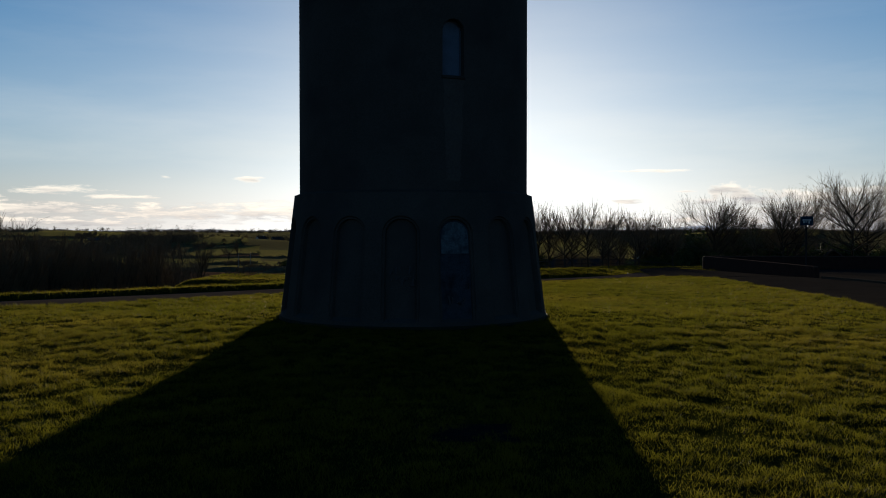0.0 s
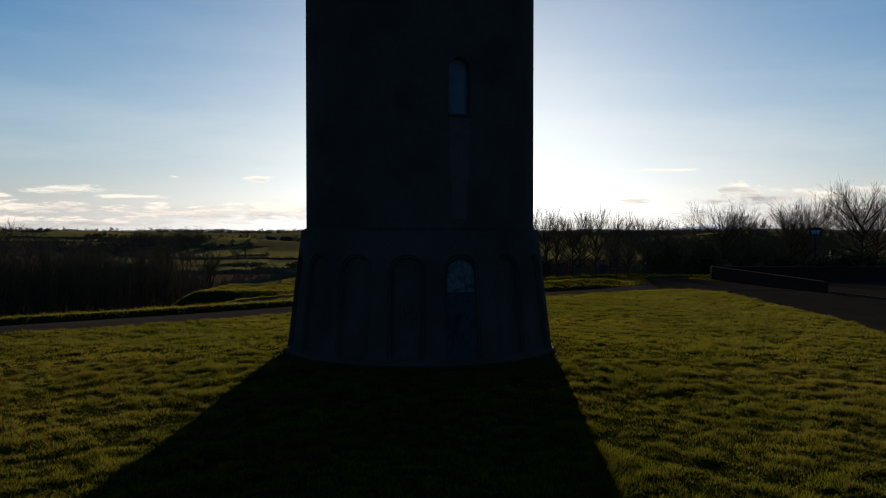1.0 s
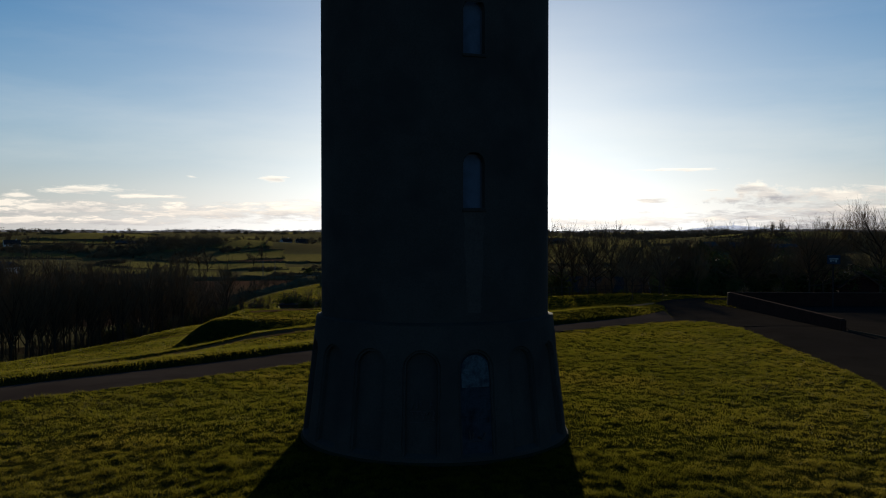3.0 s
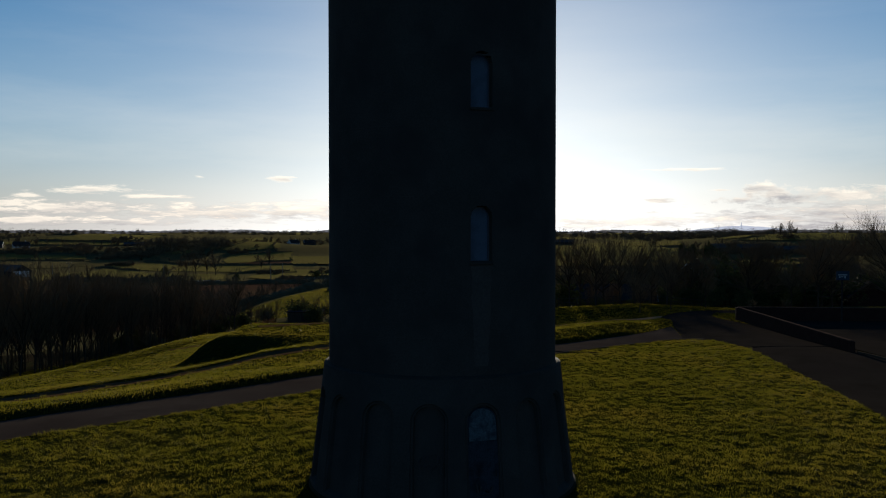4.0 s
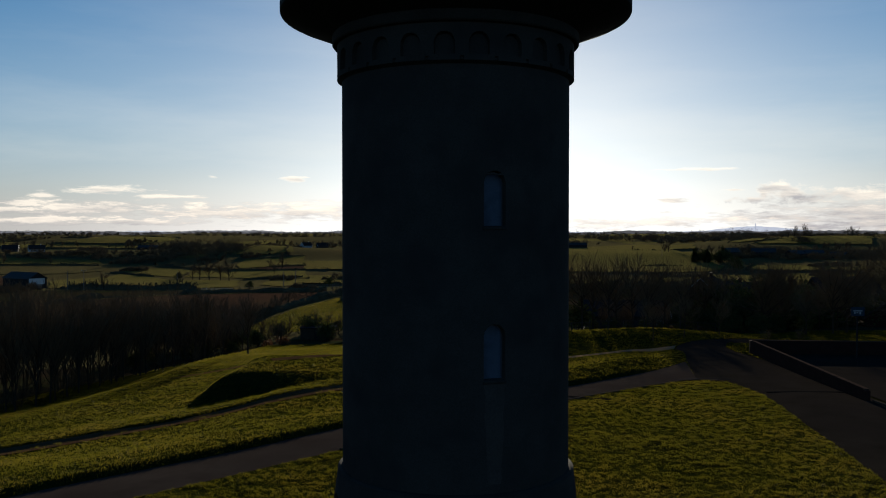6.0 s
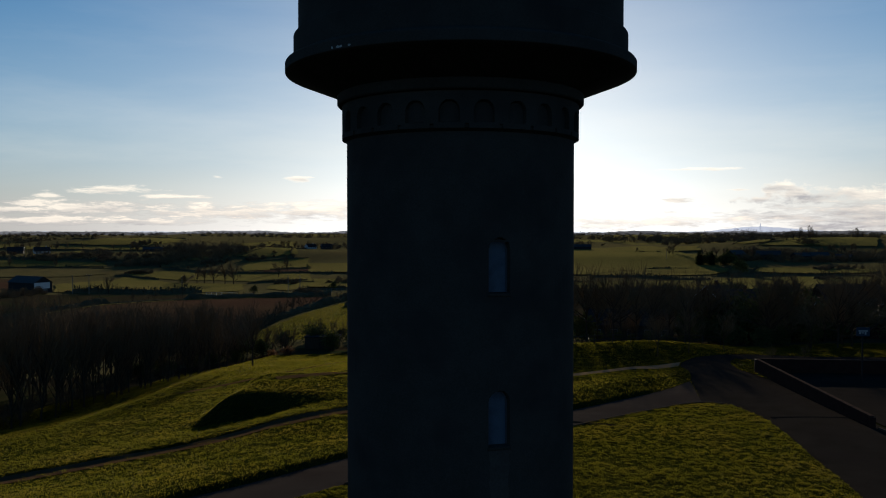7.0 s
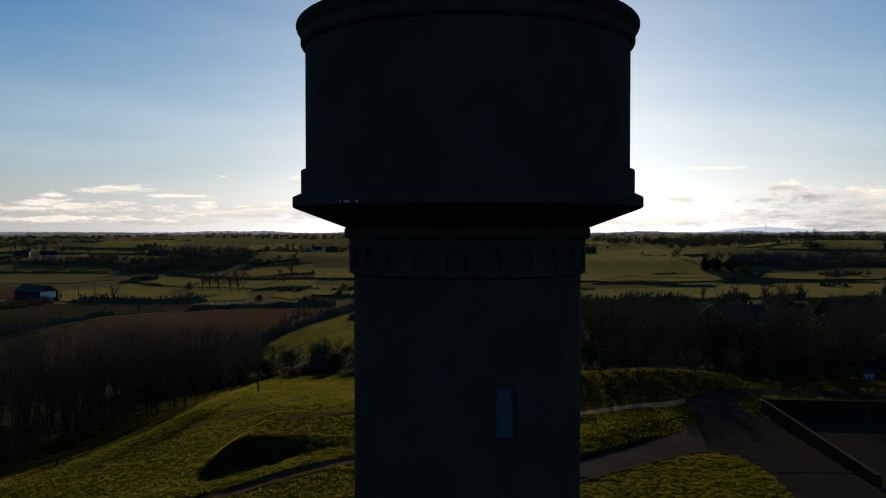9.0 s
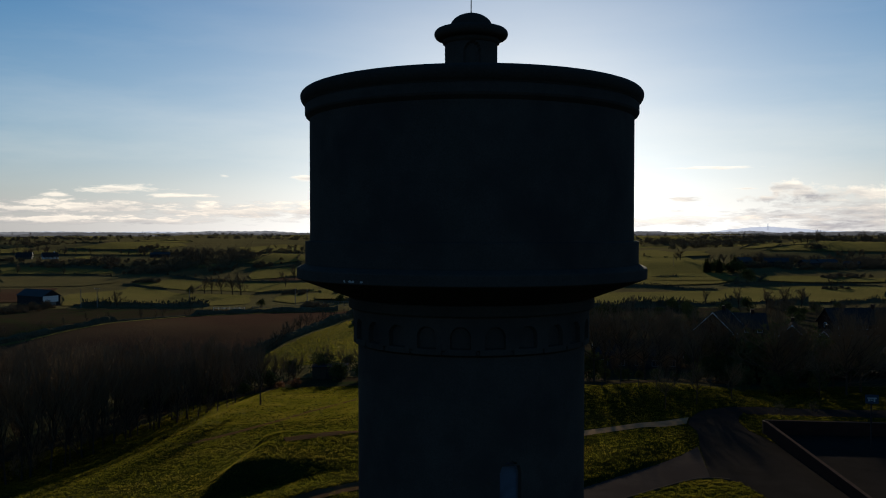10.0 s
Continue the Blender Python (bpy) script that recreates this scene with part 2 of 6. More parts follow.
SHEET = material("weathered_sheet_roof", (0.016, 0.016, 0.017), (0.034, 0.034, 0.035), 0.7, 0.3, 4.0, 0.2, spread=0.3, gloss=0.08)
TIN = material("barn_sheeting", (0.013, 0.0135, 0.014), (0.028, 0.029, 0.03), 0.85, 0.3, 4.0, 0.2, spread=0.15, gloss=0.0)
WHITE = material("white_paint", (0.42, 0.42, 0.41), (0.6, 0.6, 0.58), 0.5, 2.0, 30.0, 0.1)
DRAB = material("drab_paint", (0.12, 0.12, 0.115), (0.19, 0.19, 0.18), 0.7, 2.0, 30.0, 0.1, gloss=0.05)
ROUGHCAST = material("white_roughcast", (0.28, 0.28, 0.27), (0.45, 0.44, 0.42), 0.9, 0.7, 20.0, 0.4)
TIMBER = material("weathered_timber", (0.09, 0.075, 0.06), (0.19, 0.16, 0.13), 0.85, 2.0, 40.0, 0.3, spread=0.2)
OLDWOOD = material("old_fence_timber", (0.02, 0.017, 0.013), (0.05, 0.042, 0.033), 0.9, 2.0, 40.0, 0.3, spread=0.15, gloss=0.02)
GRATE = material("cast_iron_grate", (0.006, 0.0055, 0.005), (0.014, 0.013, 0.012), 0.95, 3.0, 60.0, 0.3, gloss=0.0)
FADED = material("faded_white_vinyl", (0.16, 0.16, 0.155), (0.26, 0.26, 0.25), 0.6, 2.0, 30.0, 0.0, gloss=0.1)
SIGN_BLUE = material("sign_plate", (0.014, 0.026, 0.04), (0.022, 0.04, 0.06), 0.6, 2.0, 30.0, 0.0, gloss=0.05)


def glass():
    m = bpy.data.materials.new("window_glass")
    m.use_nodes = True
    b = m.node_tree.nodes["Principled BSDF"]
    b.inputs["Base Color"].default_value = (0.02, 0.025, 0.03, 1)
    b.inputs["Roughness"].default_value = 0.06
    b.inputs["Specular IOR Level"].default_value = 0.8
    return m


GLASS = glass()
# ---- mesh helpers ----
def mesh_of(name, verts, faces, mats, index=None, smooth=False):
    me = bpy.data.meshes.new(name)
    me.from_pydata(verts, [], faces)
    for m in mats if isinstance(mats, (list, tuple)) else (mats,):
        me.materials.append(m)
    if index is not None:
        me.polygons.foreach_set("material_index", index)
    if smooth:
        me.polygons.foreach_set("use_smooth", [True] * len(me.polygons))
    me.update()
    return me


def empty(name, x, y, z, turn=0.0):
    ob = new(name)
    ob.matrix_world = pose(x, y, z, 0, 0, turn)
    return ob


def part(name, data, parent=None, label="", at=None):
    """One mesh object under a thing or under a part."""
    ob = new(name, data)
    if parent:
        ob.parent = parent
    if at is not None:
        ob.matrix_basis = at
    if label:
        ob["label"] = label
    return ob


class Shape:
    """Collects boxes, rings and tubes into one mesh."""

    def __init__(self):
        self.v, self.f = [], []

    def add(self, verts, faces, m=None):
        o = len(self.v)
        self.v += [tuple(m @ Vector(p)) for p in verts] if m else [tuple(p) for p in verts]
        self.f += [tuple(i + o for i in f) for f in faces]
        return self

    def box(self, x0, y0, z0, x1, y1, z1, bevel=0.0, m=None):
        b = min(bevel, (x1 - x0) / 3, (y1 - y0) / 3, (z1 - z0) / 3)
        if b <= 0:
            v = [(x, y, z) for z in (z0, z1) for y in (y0, y1) for x in (x0, x1)]
            return self.add(v, [(0, 2, 3, 1), (4, 5, 7, 6), (0, 1, 5, 4), (2, 6, 7, 3), (0, 4, 6, 2), (1, 3, 7, 5)], m)
        bm = bmesh.new()
        bmesh.ops.create_cube(bm, size=1)
        for w in bm.verts:
            w.co = ((x0 + x1) / 2 + w.co.x * (x1 - x0), (y0 + y1) / 2 + w.co.y * (y1 - y0), (z0 + z1) / 2 + w.co.z * (z1 - z0))
        bmesh.ops.bevel(bm, geom=bm.edges[:], offset=b, segments=1, affect="EDGES")
        bm.verts.index_update()
        self.add([w.co.copy() for w in bm.verts], [[w.index for w in f.verts] for f in bm.faces], m)
        bm.free()
        return self

    def tube(self, points, radii, sides=6, cap=True):
        o, rows = len(self.v), []
        for i, p in enumerate(points):
            p = Vector(p)
            d = (Vector(points[min(i + 1, len(points) - 1)]) - Vector(points[max(i - 1, 0)])).normalized()
            a = d.orthogonal().normalized()
            b = d.cross(a)
            rows.append(len(self.v))
            for s in range(sides):
                t = 2 * math.pi * s / sides
                self.v.append(tuple(p + (a * math.cos(t) + b * math.sin(t)) * radii[i]))
        for i in range(len(points) - 1):
            for s in range(sides):
                n = (s + 1) % sides
                self.f.append((rows[i] + s, rows[i] + n, rows[i + 1] + n, rows[i + 1] + s))
        if cap:
            self.f.append(tuple(rows[0] + s for s in reversed(range(sides))))
            self.f.append(tuple(rows[-1] + s for s in range(sides)))
        return self

    def lathe(self, profile, steps=96, close=True):
        """A profile of (radius, height) turned round the z axis."""
        o = len(self.v)
        for r, z in profile:
            for s in range(steps):
                t = 2 * math.pi * s / steps
                self.v.append((r * math.sin(t), -r * math.cos(t), z))
        for i in range(len(profile) - 1):
            for s in range(steps):
                n = (s + 1) % steps
                self.f.append((o + i * steps + s, o + i * steps + n, o + (i + 1) * steps + n, o + (i + 1) * steps + s))
        return self

    def mesh(self, name, mats, smooth=False, index=None):
        return mesh_of(name, self.v, self.f, mats, index, smooth)


# ---- lie of the land ----
_rng = np.random.default_rng(7)
_TABLE = _rng.random((256, 256))


def vnoise(x, y):
    """Smooth noise from 0 to 1 over the plane, one cell a unit."""
    x, y = np.asarray(x, float), np.asarray(y, float)
    i, j = np.floor(x).astype(int), np.floor(y).astype(int)
    u, v = x - i, y - j
    u, v = u * u * (3 - 2 * u), v * v * (3 - 2 * v)
    a, b = _TABLE[i & 255, j & 255], _TABLE[(i + 1) & 255, j & 255]
    c, d = _TABLE[i & 255, (j + 1) & 255], _TABLE[(i + 1) & 255, (j + 1) & 255]
    return (a * (1 - u) + b * u) * (1 - v) + (c * (1 - u) + d * u) * v


def step(a, b, x):
    t = np.clip((np.asarray(x, float) - a) / (b - a), 0, 1)
    return t * t * (3 - 2 * t)


FALL_Y = (-400, -60, 26, 45, 67, 85, 104, 131, 160, 200, 260, 330, 420, 550, 700, 1000, 1600, 2500, 4600)
FALL_Z = (0, 0.2, 0.05, -0.35, -0.9, -1.25, -1.7, -3.6, -5.3, -7.2, -10, -12.5, -14, -12, -9.5, -7, -1, 1, 3)
TOWER = (-0.90, 26.0)


def land(x, y):
    """Height of the smooth ground."""
    x, y = np.asarray(x, float), np.asarray(y, float)
    r = np.hypot(x, y)
    far = np.where(y > 0, np.maximum(y, r * 0.6), r * 0.6 * 0 + y)
    z = np.interp(far, FALL_Y, FALL_Z)
    s = np.maximum((x + 8.4) * -0.788 + (y - 48.5) * 0.616 - 0.6, 0)
    z = z - 9.0 * (1 - np.exp(-0.072 * s / 9.0)) * (1 - step(150, 300, r)) * step(-10, 20, y)
    # the bank drops away beyond the path's bend
    d = np.maximum(-x - 16, 0)
    z = z - 1.8 * (1 - np.exp(-0.17 * d / 1.8)) * step(38, 52, y) * (1 - 0.65 * step(95, 125, y)) * (1 - step(125, 200, y))
    d = np.maximum(-x - 39, 0)
    z = z - 8.0 * (1 - np.exp(-0.24 * d / 8.0)) * step(58, 95, y) * (1 - step(150, 260, y))
    z = z + 0.4 * np.exp(-((x + 11) / 5) ** 2 - ((y - 64) / 5) ** 2)
    d = (y - np.interp(x, PATH_EDGE[:, 0], PATH_EDGE[:, 1])) * 0.62
    z = z + 0.42 * step(0.2, 3.4, d) * (1 - step(6, 15, d)) * step(1, 5, x) * step(18, 14, x)
    # grassy mound behind the path
    wob = 1.1 * (vnoise(x / 2.6, y / 2.6) - 0.5)
    soft = step(-19.5, -10, x)
    w = step(-26.9, -21.4, x + wob) * step(4, -3, x) * step(69.2, 74.2, y + wob + soft * (3.0 - 0.45 * (y - 69.2))) * (1 - step(83, 91, y))
    z = z + w * np.maximum(-1.36 - z, 0.4)
    # the verge beyond the lane stays high before the gardens fall away
    z = z + 1.6 * step(88, 117, y) * (1 - step(121, 152, y)) * step(-6, 6, x) * (1 - step(20, 38, x))
    # turf heaped a little against the tower
    z = z + 0.17 * (1 - step(5.0, 12.0, np.hypot(x - TOWER[0], y - TOWER[1])))
    # drumlins of the far country
    roll = (vnoise(x / 260 + 3.3, y / 320 + 8.1) - 0.5) * 9
    z = z + roll * step(900, 1500, r) * (1 - 0.6 * step(1800, 2600, r))
    z = z + (vnoise(x / 160 + 5.1, y / 150 + 2.2) - 0.5) * 6 * step(380, 600, r)
    for hx, hy, rx, ry, rise in HILLS:
        z = z + rise * np.exp(-((x - hx) / rx) ** 2 - ((y - hy) / ry) ** 2)
    # low scarps on the far side of the path and of the trodden track
    for lx, ly, rise, near, wide, last in ((PATH_EDGE[:, 0], PATH_EDGE[:, 1], 0.26, 0.05, 0.65, 14), (TRACK[:, 0], TRACK[:, 1], 0.34, 0.40, 0.95, -5)):
        d = (y - np.interp(x, lx, ly)) * 0.62
        z = z + rise * step(near, wide, d) * (1 - step(2.0, 8.0, d)) * step(last + 3, last - 3, x) * step(-52, -46, x)
    # the road and car park lie a little higher
    z = z + 0.3 * step(13, 23, x) * step(40, 58, y) * (1 - step(85, 106, y))
    return z


HILLS = ((-455, 980, 140, 130, 11), (-736, 1307, 260, 170, 12), (-328, 690, 115, 75, 6), (-187, 690, 80, 70, 5), (390, 920, 180, 140, 13), (136, 680, 120, 70, 5), (-190, 1240, 160, 140, 6), (40, 1500, 200, 150, 6))


def lumps(x, y):
    """Small unevenness of turf."""
    return (vnoise(x / 2.3, y / 2.3) - 0.5) * 0.018 + (vnoise(x / 0.6 + 9, y / 0.7) - 0.5) * 0.026 + (vnoise(x / 0.27 + 4, y / 0.3) - 0.5) * 0.04


def ground_z(x, y):
    return float(land(x, y))


# ---- edges of paths and roads, as lines in the plan ----
def along(points, count):
    """Points evenly along a smooth line through the given ones."""
    p = np.array(points, float)
    return evenly(spline(p, 12 * len(p)), count)


def evenly(p, count):
    d = np.concatenate([[0], np.cumsum(np.hypot(*np.diff(p, axis=0).T))])
    t = np.linspace(0, d[-1], count)
    return np.stack([np.interp(t, d, p[:, 0]), np.interp(t, d, p[:, 1])], 1)


def spline(p, count):
    d = np.concatenate([[0], np.cumsum(np.hypot(*np.diff(p, axis=0).T))])
    t = np.linspace(0, d[-1], count)
    out = []
    for q in t:
        i = int(np.clip(np.searchsorted(d, q) - 1, 0, len(p) - 2))
        u = (q - d[i]) / max(d[i + 1] - d[i], 1e-6)
        a, b, c, e = p[max(i - 1, 0)], p[i], p[i + 1], p[min(i + 2, len(p) - 1)]
        out.append(0.5 * (2 * b + (c - a) * u + (2 * a - 5 * b + 4 * c - e) * u * u + (3 * b - a - 3 * c + e) * u ** 3))
    return np.array(out)


LAWN_EDGE = [(-31, 6), (-22, 24), (-17.6, 31), (-15.3, 33.6), (-11.6, 38.0), (-7.5, 43.2), (-1, 51), (5.8, 58.7), (9.6, 62.5), (14.5, 67), (16.8, 68.0), (18.7, 66.6),
             (19.5, 62), (19.3, 56), (18.8, 50.5), (18.5, 45), (17.8, 38), (16.3, 31), (14.6, 24), (13.6, 12), (13.4, -20)]
PATH_OUT = [(-36, 6), (-25, 26.5), (-19.6, 34.5), (-16.4, 38.4), (-12.6, 42.9), (-8.5, 48.5), (-1, 57.5), (6.3, 64.8), (10.5, 69.3), (15.2, 74.4), (18.3, 78.6), (19.3, 84.5), (19.6, 88)]


def inside(poly, x, y):
    x, y = np.asarray(x, float), np.asarray(y, float)
    hit = np.zeros(x.shape, bool)
    n = len(poly)
    for i in range(n):
        (x0, y0), (x1, y1) = poly[i], poly[(i + 1) % n]
        cross = ((y0 > y) != (y1 > y)) & (x < (x1 - x0) * (y - y0) / (y1 - y0 + 1e-12) + x0)
        hit ^= cross
    return hit


LAWN = [tuple(p) for p in along(LAWN_EDGE, 160)] + [(10, -30), (-40, -30)]
ROAD_Y = (-20, 12, 24, 31, 38, 45, 50.5, 56, 62, 66.6, 68, 78.6, 82, 85, 89, 92, 94.5, 96.6, 98.0)
ROAD_LEFT = (13.4, 13.6, 14.6, 16.3, 17.8, 18.5, 18.8, 19.3, 19.5, 18.7, 16.8, 18.4, 19.2, 19.6, 19.7, 20.5, 21.7, 23.2, 26.0)
ROAD_RIGHT = (26.4, 26.4, 26.4, 26.4, 26.4, 26.4, 26.4, 26.4, 26.3, 26.2, 26.2, 25.6, 25.3, 24.7, 24.9, 25.7, 27.0, 27.0, 27.0)
PATH_IN = along(LAWN_EDGE[:11], 90)
PATH_EDGE = along(PATH_OUT[:11], 90)
TRACK = along([(-50, 36), (-36, 47.5), (-27, 54.4), (-24, 56.6), (-21, 58.0), (-18, 59.8), (-15, 62), (-12, 64.5), (-3, 71)], 90)
PATH_POLY = [tuple(p) for p in PATH_IN] + [tuple(p) for p in PATH_EDGE[::-1]]
ROAD_POLY = list(zip(ROAD_LEFT, ROAD_Y)) + list(zip(ROAD_RIGHT, ROAD_Y))[::-1]
PARK_POLY = [(26.6, 10), (80, 10), (80, 83.4), (26.3, 83.4)]
LANE_POLY = [(26.9, 93.6), (80, 91.6), (80, 97.6), (26.9, 98.3)]
FOOTWAY_NEAR = [(-4, 78.0), (3, 81.6), (8.5, 84.6), (12.8, 86.4), (19.6, 89.3)]
FOOTWAY_FAR = [(-6, 81.6), (2, 85.2), (8.6, 88.2), (13.4, 90.0), (20.6, 92.8)]
FOOTWAY_POLY = FOOTWAY_NEAR + FOOTWAY_FAR[::-1]
HARD = (PATH_POLY, ROAD_POLY, PARK_POLY, LANE_POLY, FOOTWAY_POLY)


def hard(x, y):
    out = np.zeros(np.shape(x), bool)
    for poly in HARD:
        out |= inside(poly, x, y)
    return out
# ---- fields of the far country, as outlines in the plan ----
FIELDS = []

FIELDS.append((1, [(-180, 342), (-220, 422), (-205, 451), (-211, 474), (-175, 443), (-159, 426), (-122, 419), (-108, 355), (-120, 347), (-147, 342)]))
FIELDS.append((1, [(-215, 487), (-215, 509), (-208, 527), (-170, 502), (-135, 489), (-108, 503), (-95, 442), (-121, 436), (-169, 451), (-185, 461)]))
FIELDS.append((1, [(-102, 377), (-108, 419), (-94, 435), (-83, 386), (-88, 363)]))
FIELDS.append((2, [(-277, 456), (-338, 556), (-303, 565), (-252, 550), (-227, 499), (-236, 471)]))
FIELDS.append((3, [(-217, 356), (-268, 441), (-243, 454), (-229, 411), (-208, 357)]))
FIELDS.append((1, [(-354, 583), (-381, 628), (-356, 630), (-281, 604), (-268, 580), (-299, 574)]))
FIELDS.append((1, [(-156, 524), (-175, 601), (-136, 633), (-121, 562), (-138, 540)]))
FIELDS.append((3, [(-139, 503), (-143, 529), (-119, 552), (-111, 516)]))
FIELDS.append((1, [(-474, 835), (-495, 878), (-434, 880), (-353, 878), (-341, 843), (-416, 832)]))
FIELDS.append((1, [(-474, 897), (-450, 939), (-506, 1283), (-365, 976), (-367, 914), (-425, 888)]))
FIELDS.append((1, [(-563, 1290), (-578, 1466), (-495, 1349), (-478, 1278)]))
FIELDS.append((1, [(-276, 908), (-315, 1023), (-292, 1139), (-259, 1132), (-236, 1001), (-256, 902)]))
FIELDS.append((1, [(-203, 638), (-189, 667), (-217, 921), (-152, 654), (-174, 629)]))
FIELDS.append((1, [(-226, 620), (-214, 630), (-208, 619), (-220, 611)]))
FIELDS.append((1, [(-412, 801), (-407, 826), (-381, 772), (-351, 692)]))
FIELDS.append((1, [(-516, 851), (-657, 1082), (-522, 914), (-489, 851)]))
FIELDS.append((1, [(39, 344), (46, 434), (80, 449), (118, 462), (129, 482), (177, 504), (217, 488), (185, 416), (151, 389), (129, 382), (105, 383), (76, 362)]))
FIELDS.append((1, [(56, 498), (84, 552), (140, 575), (162, 584), (151, 550), (133, 522), (82, 496)]))
FIELDS.append((1, [(96, 585), (133, 794), (169, 805), (182, 761), (153, 633), (146, 595), (122, 578)]))
FIELDS.append((1, [(139, 861), (154, 945), (191, 911), (218, 900), (202, 829), (169, 830)]))
FIELDS.append((1, [(167, 549), (179, 585), (195, 577), (240, 539), (230, 516), (194, 525)]))
FIELDS.append((1, [(253, 901), (291, 949), (513, 1516), (546, 1580), (610, 1678), (515, 1440), (285, 894), (259, 882)]))
FIELDS.append((1, [(262, 855), (306, 905), (572, 1546), (708, 1594), (362, 815), (320, 822), (304, 835)]))
FIELDS.append((1, [(-9, 340), (-11, 429), (46, 434), (39, 344)]))
FIELDS.append((1, [(-83, 386), (-97, 452), (-12, 445), (-10, 385)]))
FIELDS.append((1, [(-110, 511), (-129, 598), (-33, 625), (-27, 516)]))
FIELDS.append((1, [(-19, 480), (-26, 664), (98, 649), (84, 552), (56, 498)]))
FIELDS.append((1, [(52, 665), (70, 900), (180, 1010), (178, 800), (164, 700), (160, 600), (150, 545), (100, 540), (60, 600)]))
# ---- ground ----
ROWS_Y = (335, 425, 490, 560, 650, 740, 850, 970, 1120, 1300, 1520, 1800, 2200, 2800, 3600)


# margin of the ploughed field, and edge of the planted wood
MARGIN_Y = (180, 205, 228, 262, 290, 310, 322, 340)
MARGIN_X = (-160, -142, -130, -120, -106, -86, -60, -40)
WOOD_Y = (-400, 25, 60, 80, 90, 98, 106, 113, 119, 124, 150)
WOOD_X = (-400, -125, -84, -62, -54, -51, -50, -48, -44, -40, -42)


def field_of(x, y):
    """Row and column of the far field at a place, and the bend of its edges."""
    x, y = np.asarray(x, float), np.asarray(y, float)
    warp = (vnoise(x / 130 + 2, y / 240) - 0.5) * 80
    row = np.zeros(x.shape, int)
    for k, y0 in enumerate(ROWS_Y):
        tilt = 0.16 * math.sin(k * 2.3) * (k > 0)
        row += (y + warp * (y0 / 700) > y0 + tilt * x).astype(int)
    width = 90 + row * 20
    u = (x + (y * 0.18) * np.sin(row * 1.7) + row * 57 + (vnoise(y / 120, row * 3.1) - 0.5) * 30) / width
    return row, np.floor(u).astype(int)


def cover_of(x, y):
    """Which ground cover lies at a place: 0 lawn, 1 pasture, 2 rough pasture, 3 ploughed, 4 litter."""
    x, y = np.asarray(x, float), np.asarray(y, float)
    row, col = field_of(x, y)
    pick = _TABLE[(row * 37 + 11) & 255, (col * 53 + 29) & 255]
    kind = np.where((pick < 0.22) & (y > 1250), 1, 2)
    near = (row == 0) & (y < 345) & ~((x > 30) & (y > 300))
    kind = np.where(near, 2, kind)
    kind = np.where(near & (y > 190) & (x < -66 + (y - 190) * 0.16) & (x > np.interp(y, MARGIN_Y, MARGIN_X)), 3, kind)
    kind = np.where(near & (y > 188) & (y < 285) & (x >= -62 + (y - 190) * 0.16) & (x < 20), 1, kind)
    kind = np.where(near & (y > 160) & (x < np.interp(y, MARGIN_Y, MARGIN_X) - 1), 4, kind)
    edge = np.interp(y, WOOD_Y, WOOD_X) - 15.0 + 2.5 * (vnoise(x / 7, y / 7) - 0.5)
    lawn = (x > edge) & ((y < 121) | ((y < 150) & (x < -2)))
    kind = np.where((y < 165) & ~lawn, 4, kind)
    kind = np.where(lawn, 0, kind)
    kind = np.where((y > 120) & (y < 352) & (x > 20), 4, kind)
    return kind


def build_ground():
    radii = [0.0]
    r = 2.5
    while r < 90:
        radii.append(r)
        r *= 1.0115
    while r < 360:
        radii.append(r)
        r *= 1.0095
    while r < 1300:
        radii.append(r)
        r *= 1.013
    while r < 4600:
        radii.append(r)
        r *= 1.016
    radii = np.array(radii[1:])
    front = np.radians(np.arange(-48, 48.01, 0.3))
    back = np.radians(np.arange(52, 309, 4.0))
    ang = np.concatenate([front, back])
    A, R = np.meshgrid(ang, radii)
    X, Y = R * np.sin(A), R * np.cos(A)
    Z = land(X, Y)
    hard_here = hard(X, Y)
    soft = (R < 140) & ~hard_here
    Z = Z + np.where(soft, lumps(X, Y), 0) - np.where(hard_here, 0.05, 0)
    n, m = len(radii), len(ang)
    verts = np.stack([X.ravel(), Y.ravel(), Z.ravel()], 1)
    i, j = np.meshgrid(np.arange(n - 1), np.arange(m), indexing="ij")
    k = (j + 1) % m
    quads = np.stack([i * m + j, (i + 1) * m + j, (i + 1) * m + k, i * m + k], -1).reshape(-1, 4)
    # orientation: keep the faces looking up
    quads = quads[:, ::-1]
    c = verts[quads].mean(1)
    kind = cover_of(c[:, 0], c[:, 1])
    hub = len(verts)
    verts = np.vstack([verts, [[0, 0, ground_z(0, 0)]]])
    tris = [(hub, (a + 1) % m, a) for a in range(m)]
    me = mesh_of("ground", verts.tolist(), quads.tolist() + tris, [GRASS, PASTURE, DULL, PLOUGH, LITTER], kind.tolist() + [0] * m, True)
    tagged(new("ground", me), "rolling winter grassland with lawn, pasture and ploughed fields", "ground", kind="structure")


build_ground()


